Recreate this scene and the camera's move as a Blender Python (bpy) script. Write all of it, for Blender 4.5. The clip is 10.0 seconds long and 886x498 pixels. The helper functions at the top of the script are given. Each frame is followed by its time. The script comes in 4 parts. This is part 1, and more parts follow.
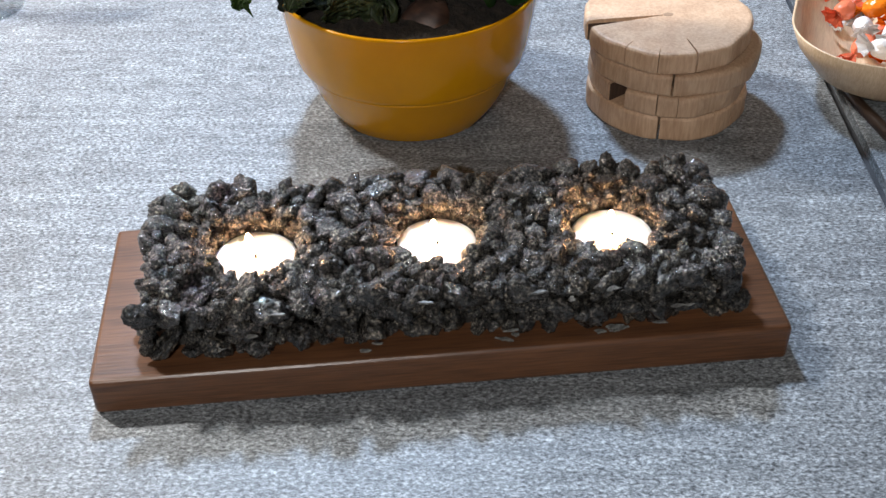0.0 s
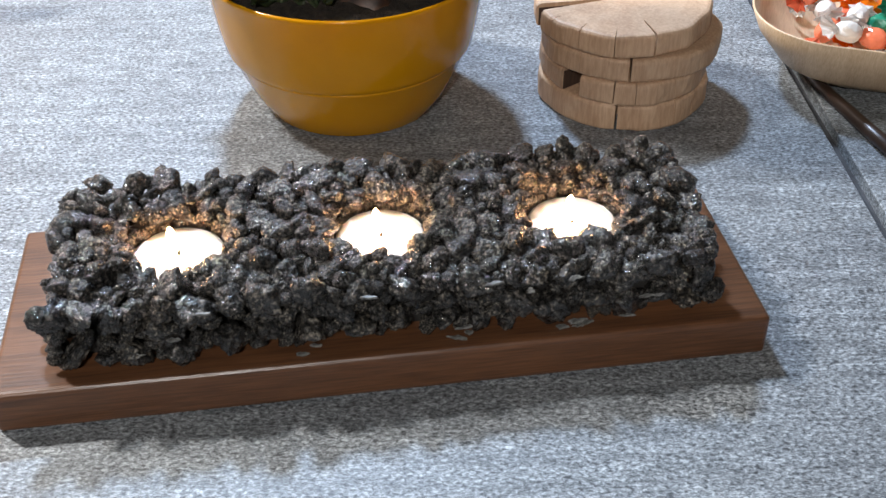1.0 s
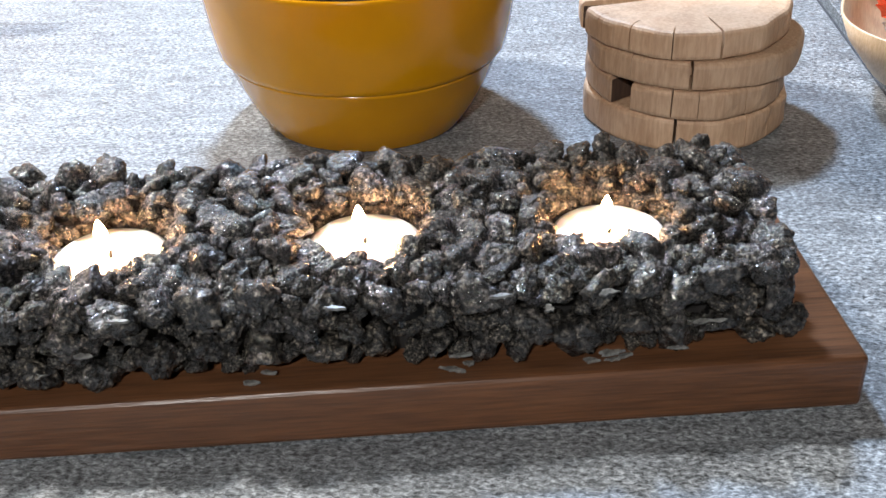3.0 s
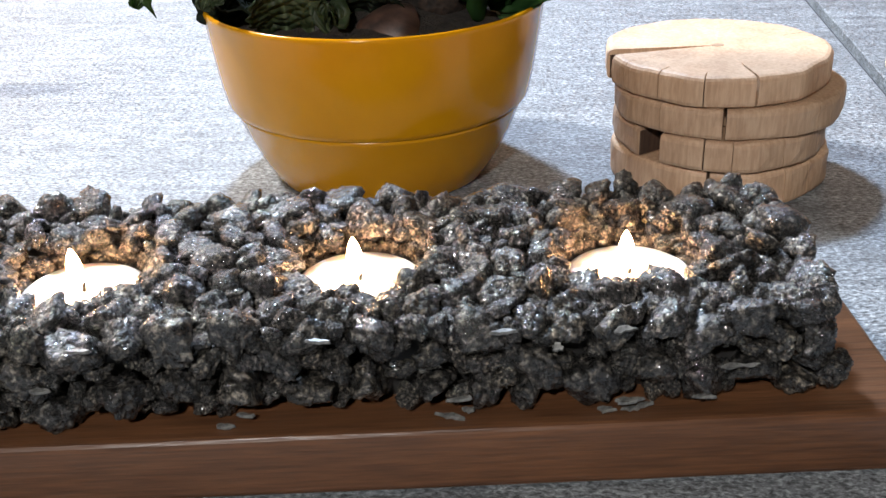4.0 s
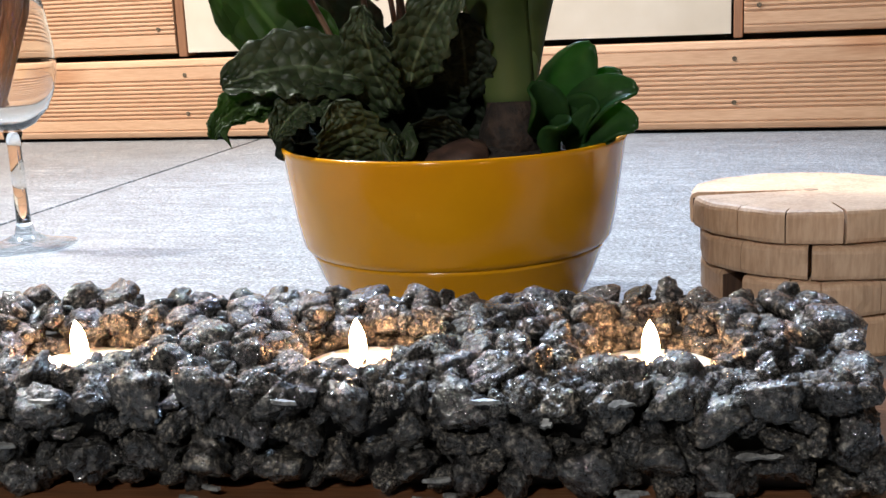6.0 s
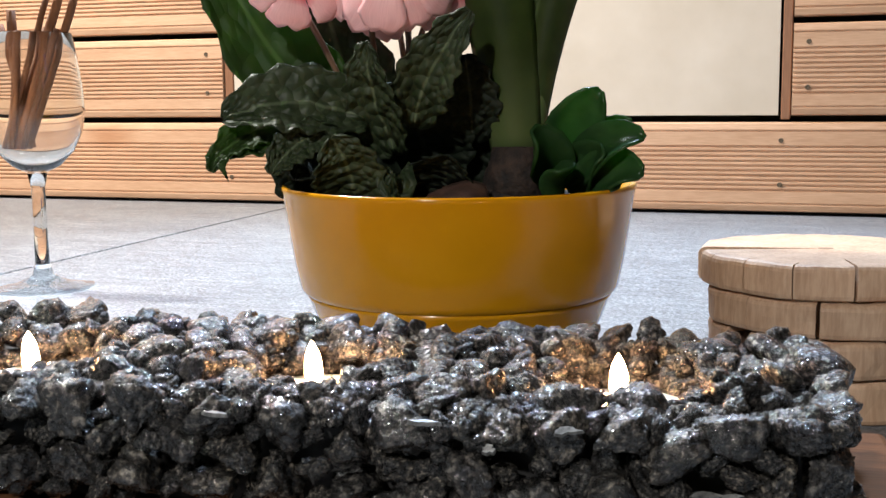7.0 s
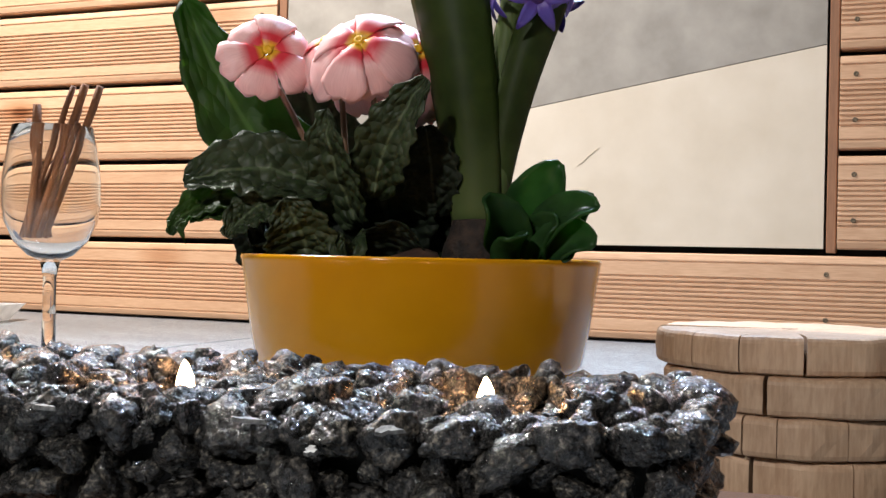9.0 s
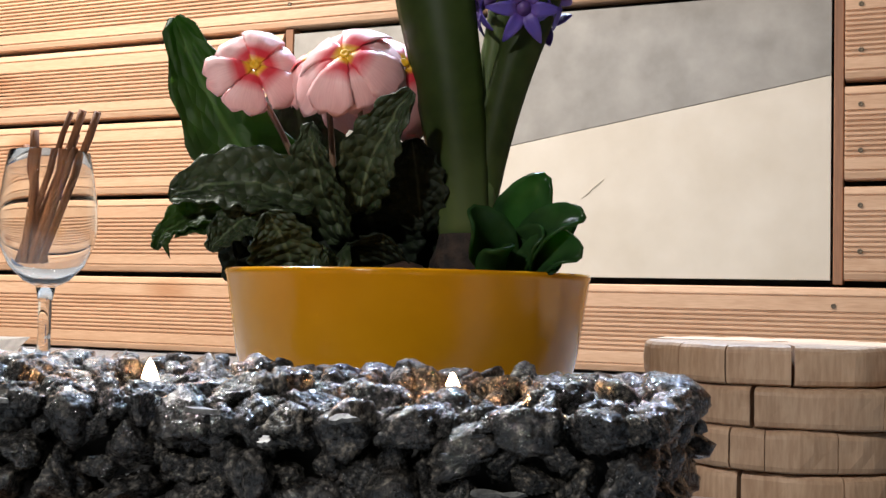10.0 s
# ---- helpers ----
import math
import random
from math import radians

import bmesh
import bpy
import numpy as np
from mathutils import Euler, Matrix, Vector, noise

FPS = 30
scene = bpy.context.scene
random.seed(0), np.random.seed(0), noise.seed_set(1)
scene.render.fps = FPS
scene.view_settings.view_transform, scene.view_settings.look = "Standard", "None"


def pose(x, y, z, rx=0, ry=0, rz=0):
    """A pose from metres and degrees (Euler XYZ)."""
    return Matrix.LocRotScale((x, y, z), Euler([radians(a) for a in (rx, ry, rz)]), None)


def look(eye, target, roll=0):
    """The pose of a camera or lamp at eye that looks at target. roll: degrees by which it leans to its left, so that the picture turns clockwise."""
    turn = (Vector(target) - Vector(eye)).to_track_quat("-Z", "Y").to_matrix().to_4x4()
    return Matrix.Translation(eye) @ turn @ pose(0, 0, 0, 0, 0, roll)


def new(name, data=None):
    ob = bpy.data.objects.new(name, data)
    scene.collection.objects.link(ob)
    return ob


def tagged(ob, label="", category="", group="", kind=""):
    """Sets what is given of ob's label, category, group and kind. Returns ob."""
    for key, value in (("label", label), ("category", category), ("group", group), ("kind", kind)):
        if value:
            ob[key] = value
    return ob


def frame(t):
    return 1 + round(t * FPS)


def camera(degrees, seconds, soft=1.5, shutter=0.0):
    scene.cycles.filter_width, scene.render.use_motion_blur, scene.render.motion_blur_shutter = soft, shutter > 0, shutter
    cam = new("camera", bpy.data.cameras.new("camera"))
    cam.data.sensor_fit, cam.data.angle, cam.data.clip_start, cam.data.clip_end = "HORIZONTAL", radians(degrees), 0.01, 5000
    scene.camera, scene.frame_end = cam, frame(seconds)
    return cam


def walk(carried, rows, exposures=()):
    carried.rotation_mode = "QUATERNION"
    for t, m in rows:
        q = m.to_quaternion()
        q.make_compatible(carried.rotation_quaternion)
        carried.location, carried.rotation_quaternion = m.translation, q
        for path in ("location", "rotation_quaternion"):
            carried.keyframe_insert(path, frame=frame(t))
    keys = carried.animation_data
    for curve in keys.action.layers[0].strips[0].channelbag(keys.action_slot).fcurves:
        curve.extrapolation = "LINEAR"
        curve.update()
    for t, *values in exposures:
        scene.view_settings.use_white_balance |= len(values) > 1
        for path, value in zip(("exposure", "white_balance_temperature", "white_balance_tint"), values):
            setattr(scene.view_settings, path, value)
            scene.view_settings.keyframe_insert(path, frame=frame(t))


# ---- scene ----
cam = camera(42.3, 10.0)
PATH = [
    (0, (-0.032, -0.359, 0.371), (0.101, 1.189, -0.887), -1.1),
    (0.5, (-0.035, -0.349, 0.35), (0.158, 1.21, -0.888), -0.9),
    (1, (-0.028, -0.333, 0.326), (0.197, 1.243, -0.884), -0.3),
    (1.5, (-0.018, -0.311, 0.295), (0.199, 1.313, -0.853), -1.1),
    (2, (-0.007, -0.298, 0.271), (0.171, 1.355, -0.84), -1.7),
    (2.5, (0.003, -0.287, 0.253), (0.138, 1.39, -0.828), -1.6),
    (3.8, (0.013, -0.257, 0.208), (0.07, 1.512, -0.722), -1.5),
    (4, (0.02, -0.256, 0.2), (0.056, 1.539, -0.679), -1.7),
    (4.5, (0.034, -0.256, 0.182), (0.003, 1.593, -0.582), -2.0),
    (5, (0.045, -0.255, 0.168), (-0.111, 1.639, -0.458), -2.1),
    (5.5, (0.059, -0.258, 0.154), (-0.171, 1.658, -0.371), -2.9),
    (5.7, (0.064, -0.256, 0.149), (-0.192, 1.666, -0.34), -2.9),
    (7, (0.095, -0.235, 0.12), (-0.304, 1.705, -0.156), -0.6),
    (7.5, (0.107, -0.229, 0.109), (-0.362, 1.703, -0.105), 0.8),
    (8, (0.121, -0.225, 0.1), (-0.412, 1.699, -0.017), 1.4),
    (8.5, (0.135, -0.221, 0.089), (-0.407, 1.703, 0.034), 1.5),
    (9, (0.148, -0.215, 0.083), (-0.416, 1.704, 0.088), 1.2),
    (9.5, (0.153, -0.211, 0.077), (-0.431, 1.701, 0.139), 1.0),
    (10, (0.158, -0.206, 0.071), (-0.434, 1.703, 0.154), 1.2),
]
walk(cam, [(t, look(eye, target, roll)) for t, eye, target, roll in PATH], [(0, -0.32), (1.5, -0.08), (2.5, 0.14), (4.5, 0.30), (5.5, 0.22), (7, 0.10), (10, 0.02)])

# ---- world and lights ----
world = bpy.data.worlds.new("world")
scene.world = world
world.use_nodes = True
world.node_tree.nodes["Background"].inputs[0].default_value = (0.75, 0.85, 1.0, 1)
world.node_tree.nodes["Background"].inputs[1].default_value = 0.10


def area_lamp(name, eye, target, size, watts, colour):
    lamp = bpy.data.lights.new(name, "AREA")
    lamp.shape, lamp.size, lamp.energy, lamp.color = "DISK", size, watts, colour
    ob = new(name, lamp)
    ob.matrix_world = look(eye, target)
    return ob


def spot_lamp(name, eye, target, watts, colour, degrees, radius):
    beam = bpy.data.lights.new(name, "SPOT")
    beam.energy, beam.color, beam.spot_size, beam.spot_blend, beam.shadow_soft_size = watts, colour, radians(degrees), 1.0, radius
    new(name, beam).matrix_world = look(eye, target)


spot_lamp("spot_lamp_back", (-0.08, 0.80, 0.95), (0.03, 0.34, 0), 96.0, (0.59, 0.755, 1.0), 78, 0.055)
spot_lamp("spot_lamp_left", (-0.70, 0.62, 1.20), (0.0, 0.40, 0), 46.0, (0.93, 0.97, 1.0), 56, 0.04)
area_lamp("spot_lamp_side", (-0.72, 0.55, 1.05), (-0.70, 0.95, 0.15), 0.10, 31.0, (1.0, 0.95, 0.90))
# unseen fill added in front to brighten the faces turned to the camera
area_lamp("fill_lamp_front", (-0.22, -0.95, 0.80), (0, 0.1, 0), 0.05, 9.6, (1.0, 0.97, 0.94))


# ---- materials ----
def material(name, rough=0.6, metal=0.0):
    m = bpy.data.materials.new(name)
    m.use_nodes = True
    b = m.node_tree.nodes["Principled BSDF"]
    b.inputs["Roughness"].default_value, b.inputs["Metallic"].default_value = rough, metal
    return m, m.node_tree, b


def ramp_node(tree, source, stops):
    r = tree.nodes.new("ShaderNodeValToRGB")
    el = r.color_ramp.elements
    while len(el) < len(stops):
        el.new(0.5)
    for e, (p, c) in zip(el, stops):
        e.position, e.color = p, (*c, 1)
    tree.links.new(source, r.inputs[0])
    return r.outputs[0]


def coords(tree, scale=(1, 1, 1), turn=0.0, where="Object"):
    t = tree.nodes.new("ShaderNodeTexCoord")
    mp = tree.nodes.new("ShaderNodeMapping")
    mp.inputs["Scale"].default_value = scale
    mp.inputs["Rotation"].default_value = (0, 0, turn)
    tree.links.new(t.outputs[where], mp.inputs[0])
    return mp.outputs[0]


def noise_node(tree, vec, scale, detail=4.0, rough=0.55, distort=0.0):
    n = tree.nodes.new("ShaderNodeTexNoise")
    n.inputs["Scale"].default_value, n.inputs["Detail"].default_value = scale, detail
    n.inputs["Roughness"].default_value, n.inputs["Distortion"].default_value = rough, distort
    tree.links.new(vec, n.inputs["Vector"])
    return n.outputs["Fac"]


def mix_node(tree, kind, fac, a, b):
    m = tree.nodes.new("ShaderNodeMix")
    m.data_type, m.blend_type = "RGBA", kind
    for socket, value in ((m.inputs[0], fac), (m.inputs[6], a), (m.inputs[7], b)):
        if isinstance(value, (int, float)):
            socket.default_value = value
        elif isinstance(value, tuple):
            socket.default_value = (*value, 1)
        else:
            tree.links.new(value, socket)
    return m.outputs[2]


def bump_node(tree, bsdf, height, strength, distance):
    b = tree.nodes.new("ShaderNodeBump")
    b.inputs["Strength"].default_value, b.inputs["Distance"].default_value = strength, distance
    tree.links.new(height, b.inputs["Height"])
    tree.links.new(b.outputs[0], bsdf.inputs["Normal"])


def object_random(tree):
    return tree.nodes.new("ShaderNodeObjectInfo").outputs["Random"]


def mottled(name, stops, scale, rough, bump=0.2, dist=0.001, stretch=(1, 1, 1), detail=5.0, vary=0.0):
    m, tree, b = material(name, rough)
    vec = coords(tree, stretch)
    n = noise_node(tree, vec, scale, detail)
    colour = ramp_node(tree, n, stops)
    if vary:
        tint = ramp_node(tree, object_random(tree), [(0, (1 - vary,) * 3), (1, (1 + vary * 0.4,) * 3)])
        colour = mix_node(tree, "MULTIPLY", 1.0, colour, tint)
    tree.links.new(colour, b.inputs["Base Color"])
    if bump:
        bump_node(tree, b, n, bump, dist)
    return m


def slate_tile():
    m, tree, b = material("grey_tile", 0.42)
    dash = noise_node(tree, coords(tree, (0.6, 1, 1)), 740, 4, 0.72, 0.5)
    streak = noise_node(tree, coords(tree, (9, 150, 150)), 1.0, 5, 0.65)
    patch = noise_node(tree, coords(tree, (1, 2.2, 1)), 60, 4, 0.6)
    broad = noise_node(tree, coords(tree, (1, 2.5, 1)), 9, 3, 0.5)
    a = ramp_node(tree, dash, [(0.37, (0.032, 0.035, 0.038)), (0.47, (0.142, 0.154, 0.164)), (0.55, (0.237, 0.256, 0.270)), (0.66, (0.456, 0.492, 0.515))])
    c = ramp_node(tree, streak, [(0.34, (0.80, 0.80, 0.81)), (0.5, (0.99, 0.99, 0.99)), (0.66, (1.20, 1.205, 1.21))])
    p = ramp_node(tree, patch, [(0.34, (0.76, 0.76, 0.76)), (0.66, (1.2, 1.2, 1.2))])
    d = ramp_node(tree, broad, [(0.3, (0.86, 0.86, 0.87)), (0.7, (1.1, 1.1, 1.1))])
    for layer in (c, p, d):
        a = mix_node(tree, "MULTIPLY", 1.0, a, layer)
    tree.links.new(a, b.inputs["Base Color"])
    bump_node(tree, b, dash, 0.45, 0.0006)
    return m


def wood(name, dark, light, rough, ring=26.0, axis=(1.2, 22, 22), vary=0.15, fine=0.5, knots=False):
    m, tree, b = material(name, rough)
    vec = coords(tree, axis)
    big = noise_node(tree, vec, ring * 0.12, 4, 0.6, 0.6)
    grain = noise_node(tree, coords(tree, tuple(a * 12 for a in axis)), ring * 0.12, 3, 0.6)
    colour = mix_node(tree, "MIX", 0.45, ramp_node(tree, big, [(0.30, dark), (0.70, light)]),
                      ramp_node(tree, grain, [(0.36, dark), (0.64, light)]))
    if knots:
        cell = tree.nodes.new("ShaderNodeTexVoronoi")
        cell.inputs["Scale"].default_value = 1.0
        tree.links.new(coords(tree, (4.2, 3.0, 10.5)), cell.inputs["Vector"])
        spot = ramp_node(tree, cell.outputs["Distance"], [(0.05, (0.40, 0.23, 0.13)), (0.085, (0.74, 0.58, 0.46)), (0.20, (1, 1, 1))])
        colour = mix_node(tree, "MULTIPLY", 1.0, colour, spot)
    tint = ramp_node(tree, object_random(tree), [(0, (1 - vary,) * 3), (1, (1.06, 1.04, 1.02))])
    tree.links.new(mix_node(tree, "MULTIPLY", 1.0, colour, tint), b.inputs["Base Color"])
    bump_node(tree, b, grain, fine, 0.0003)
    return m


def gravel_stone(name, joined):
    m, tree, b = material(name, 0.5)
    vec = coords(tree)
    rnd = tree.nodes.new("ShaderNodeNewGeometry").outputs["Random Per Island"] if joined else object_random(tree)
    add = tree.nodes.new("ShaderNodeVectorMath")
    add.operation = "ADD"
    tree.links.new(vec, add.inputs[0])
    scl = tree.nodes.new("ShaderNodeVectorMath")
    scl.operation = "SCALE"
    scl.inputs[0].default_value = (7.3, 3.1, 5.7)
    tree.links.new(rnd, scl.inputs["Scale"])
    tree.links.new(scl.outputs[0], add.inputs[1])
    v = add.outputs[0]
    speck = noise_node(tree, v, 640, 4, 0.62)
    patch = noise_node(tree, v, 300, 6, 0.68)
    a = ramp_node(tree, speck, [(0.42, (0.004, 0.004, 0.004)), (0.54, (0.030, 0.0285, 0.026)), (0.72, (0.24, 0.22, 0.19))])
    c = ramp_node(tree, patch, [(0.36, (0.28, 0.28, 0.29)), (0.66, (1.4, 1.36, 1.3))])
    tint = ramp_node(tree, rnd, [(0, (0.6, 0.61, 0.65)), (0.6, (1.0, 0.99, 0.97)), (1, (1.5, 1.44, 1.34))])
    tree.links.new(mix_node(tree, "MULTIPLY", 1.0, mix_node(tree, "MULTIPLY", 1.0, a, c), tint), b.inputs["Base Color"])
    b.inputs["Specular IOR Level"].default_value = 0.25
    lumps = noise_node(tree, v, 700, 4, 0.6)
    bump_node(tree, b, lumps, 1.0, 0.0010)
    # the wet varnish follows the broken crystals, so it glints in many small points
    b.inputs["Coat Weight"].default_value = 1.0
    b.inputs["Coat IOR"].default_value = 1.7
    b.inputs["Coat Roughness"].default_value = 0.08
    crystal = noise_node(tree, v, 800, 2, 0.5)
    glint = tree.nodes.new("ShaderNodeBump")
    glint.inputs["Strength"].default_value, glint.inputs["Distance"].default_value = 1.0, 0.0007
    tree.links.new(crystal, glint.inputs["Height"])
    tree.links.new(b.inputs["Normal"].links[0].from_socket, glint.inputs["Normal"])
    tree.links.new(glint.outputs[0], b.inputs["Coat Normal"])
    return m


def glazed_yellow():
    m, tree, b = material("yellow_glaze", 0.16)
    n = noise_node(tree, coords(tree), 30, 4)
    tree.links.new(ramp_node(tree, n, [(0.3, (0.52, 0.228, 0.003)), (0.7, (0.59, 0.268, 0.005))]), b.inputs["Base Color"])
    b.inputs["Specular IOR Level"].default_value = 0.35
    return m


def leaf_material(name, dark, light, rough=0.42, vein=0.0, through_light=0.0):
    m, tree, b = material(name, rough)
    uv = coords(tree, (1, 1, 1), 0, "UV")
    sep = tree.nodes.new("ShaderNodeSeparateXYZ")
    tree.links.new(uv, sep.inputs[0])
    cell = tree.nodes.new("ShaderNodeTexVoronoi")
    cell.inputs["Scale"].default_value = 12
    tree.links.new(coords(tree, (0.55, 1.0, 1), 0, "UV"), cell.inputs["Vector"])
    n = noise_node(tree, coords(tree), 120, 4)
    colour = ramp_node(tree, n, [(0.3, dark), (0.72, light)])
    rib = tree.nodes.new("ShaderNodeMath")
    rib.operation = "SUBTRACT"
    tree.links.new(sep.outputs[0], rib.inputs[0])
    rib.inputs[1].default_value = 0.5
    away = tree.nodes.new("ShaderNodeMath")
    away.operation = "ABSOLUTE"
    tree.links.new(rib.outputs[0], away.inputs[0])
    line = ramp_node(tree, away.outputs[0], [(0.012, (1, 1, 1)), (0.04, (0, 0, 0))])
    pale = tuple(min(1.0, c * 1.6 + 0.012) for c in light)
    foot = ramp_node(tree, sep.outputs[1], [(0.03, (1, 1, 1)), (0.22, (0, 0, 0))])
    bleached = mix_node(tree, "MIX", foot, colour, tuple(min(1.0, c * 1.9 + 0.02) for c in light))
    tree.links.new(mix_node(tree, "MIX", line, colour, pale) if vein else bleached, b.inputs["Base Color"])
    b.inputs["Specular IOR Level"].default_value = 0.2
    b.inputs["Subsurface Weight"].default_value = 0.15
    b.inputs["Subsurface Radius"].default_value = (0.002, 0.004, 0.001)
    if vein:
        bump_node(tree, b, cell.outputs["Distance"], 1.0, -0.0026)
    else:
        bump_node(tree, b, n, 0.2, 0.0005)
    if through_light:
        thin = tree.nodes.new("ShaderNodeBsdfTranslucent")
        thin.inputs[0].default_value = (light[0] * 2.6, light[1] * 3.2, light[2] * 1.2, 1)
        both = tree.nodes.new("ShaderNodeMixShader")
        both.inputs[0].default_value = through_light
        tree.links.new(b.outputs[0], both.inputs[1])
        tree.links.new(thin.outputs[0], both.inputs[2])
        tree.links.new(both.outputs[0], tree.nodes["Material Output"].inputs[0])
    return m


def petal_material(name, inner, mid, outer):
    m, tree, b = material(name, 0.5)
    uv = coords(tree, (1, 1, 1), 0, "UV")
    sep = tree.nodes.new("ShaderNodeSeparateXYZ")
    tree.links.new(uv, sep.inputs[0])
    veins = noise_node(tree, coords(tree, (26, 2, 1), 0, "UV"), 1.5, 3)
    base = ramp_node(tree, sep.outputs[1], [(0.08, inner), (0.17, mid), (0.28, mid), (0.50, outer)])
    streak = ramp_node(tree, veins, [(0.35, (0.93, 0.87, 0.88)), (0.65, (1.03, 1.03, 1.03))])
    tree.links.new(mix_node(tree, "MULTIPLY", 1.0, base, streak), b.inputs["Base Color"])
    b.inputs["Subsurface Weight"].default_value = 0.25
    b.inputs["Subsurface Radius"].default_value = (0.004, 0.002, 0.002)
    return m


def plain(name, colour, rough=0.5, metal=0.0):
    m, tree, b = material(name, rough, metal)
    n = noise_node(tree, coords(tree), 80, 4)
    tree.links.new(ramp_node(tree, n, [(0.3, tuple(c * 0.86 for c in colour)), (0.7, tuple(min(1, c * 1.08) for c in colour))]), b.inputs["Base Color"])
    return m


def glass_material():
    m, tree, b = material("clear_glass", 0.01)
    b.inputs["Base Color"].default_value = (0.97, 0.985, 0.98, 1)
    b.inputs["Transmission Weight"].default_value, b.inputs["IOR"].default_value = 1.0, 1.45
    return m


def flame_material():
    m, tree, b = material("candle_flame", 0.5)
    b.inputs["Base Color"].default_value = (0, 0, 0, 1)
    b.inputs["Emission Color"].default_value = (1.0, 0.51, 0.23, 1)
    b.inputs["Emission Strength"].default_value = 105.0
    return m


def wax_material():
    m, tree, b = material("white_wax", 0.35)
    n = noise_node(tree, coords(tree), 60, 3)
    tree.links.new(ramp_node(tree, n, [(0.3, (0.84, 0.80, 0.73)), (0.7, (0.90, 0.87, 0.82))]), b.inputs["Base Color"])
    b.inputs["Subsurface Weight"].default_value = 0.6
    b.inputs["Subsurface Radius"].default_value = (0.012, 0.009, 0.006)
    return m


M_TILE = slate_tile()
M_JOINT = mottled("dark_joint", [(0.3, (0.03, 0.03, 0.033)), (0.7, (0.07, 0.07, 0.075))], 90, 0.85)
M_WALNUT = wood("walnut", (0.055, 0.024, 0.012), (0.205, 0.088, 0.039), 0.32)
M_DECK = wood("larch_board", (0.50, 0.280, 0.158), (0.71, 0.455, 0.29), 0.55, 26, (1.5, 22, 22), 0.12, 0.5, True)
M_TRIM = wood("brown_batten", (0.20, 0.085, 0.04), (0.34, 0.16, 0.08), 0.55, 26, (22, 22, 1.5))
M_BACK = mottled("dark_backing", [(0.3, (0.018, 0.015, 0.013)), (0.7, (0.05, 0.042, 0.036))], 40, 0.9)
M_SLICE = wood("pale_slice_wood", (0.36, 0.215, 0.125), (0.60, 0.415, 0.275), 0.6, 30, (16, 16, 2.2), 0.14)
M_CRACK = wood("stained_shaded_crack", (0.030, 0.016, 0.010), (0.085, 0.045, 0.026), 0.8, 30, (16, 16, 2.2))
M_PITH = plain("brown_pith", (0.30, 0.19, 0.115), 0.7)
M_STONE = gravel_stone("wet_dark_granite", False)
M_STONES = gravel_stone("wet_dark_granite_joined", True)
M_CORE = mottled("dark_gap_filler", [(0.3, (0.006, 0.006, 0.006)), (0.7, (0.022, 0.021, 0.02))], 300, 0.5)
M_FLAKE = mottled("grey_cut_stone", [(0.35, (0.06, 0.06, 0.057)), (0.65, (0.20, 0.20, 0.19))], 700, 0.45, 0.3, 0.0004, (1, 1, 1), 3)
M_POT = glazed_yellow()
M_SOIL = mottled("potting_soil", [(0.35, (0.008, 0.006, 0.005)), (0.7, (0.04, 0.03, 0.022))], 240, 0.95, 0.9, 0.004)
M_LEAF = leaf_material("primrose_leaf", (0.014, 0.024, 0.010), (0.050, 0.068, 0.034), 0.48, 1.0)
# near-black copy of the primrose leaf: the plant's inner shade put into the colour
M_LEAF_SHADE = leaf_material("painted_shade_leaf", (0.004, 0.008, 0.004), (0.012, 0.018, 0.009), 0.7, 1.0)
M_LEAF_LIGHT = leaf_material("fresh_leaf", (0.014, 0.032, 0.007), (0.040, 0.080, 0.016), 0.55, 1.0, 0.30)
M_BLADE = leaf_material("hyacinth_leaf", (0.018, 0.030, 0.007), (0.037, 0.056, 0.013), 0.42, 0.0, 0.18)
M_SHEATH = leaf_material("pale_sheath", (0.026, 0.042, 0.011), (0.045, 0.068, 0.019), 0.4)
M_ROUND = leaf_material("succulent_leaf", (0.014, 0.042, 0.014), (0.040, 0.098, 0.030), 0.26, 0.0, 0.32)
M_STALK = plain("reddish_stalk", (0.16, 0.09, 0.05), 0.5)
M_PETAL = petal_material("pink_petal", (0.75, 0.42, 0.02), (0.62, 0.035, 0.055), (0.80, 0.465, 0.455))
M_EYE = plain("yellow_flower_eye", (0.78, 0.42, 0.01), 0.6)
M_VIOLET = petal_material("violet_petal", (0.10, 0.05, 0.22), (0.10, 0.055, 0.30), (0.085, 0.06, 0.34))
M_BULB = mottled("papery_bulb", [(0.3, (0.018, 0.010, 0.008)), (0.7, (0.095, 0.052, 0.038))], 70, 0.5, 0.4, 0.001, (3, 3, 0.6))
M_BULB_DARK = mottled("dark_bulb_skin", [(0.35, (0.006, 0.004, 0.003)), (0.7, (0.045, 0.026, 0.017))], 200, 0.8, 0.8, 0.003)
M_GLASS = glass_material()
M_TWIG = wood("cinnamon_bark", (0.085, 0.026, 0.006), (0.28, 0.100, 0.026), 0.7, 30, (60, 60, 6), 0.35, 1.0)
M_WAX = wax_material()
M_FLAME = flame_material()
M_WICK = plain("burnt_wick", (0.02, 0.018, 0.016), 0.9)
M_CUP = plain("thin_aluminium", (0.75, 0.75, 0.75), 0.3, 1.0)
M_PALM = wood("palm_leaf", (0.50, 0.33, 0.19), (0.74, 0.57, 0.39), 0.5, 22, (55, 3, 8), 0.05)
M_BEIGE = mottled("beige_tile", [(0.3, (0.61, 0.51, 0.395)), (0.7, (0.71, 0.61, 0.495))], 14, 0.5, 0.05, 0.001)
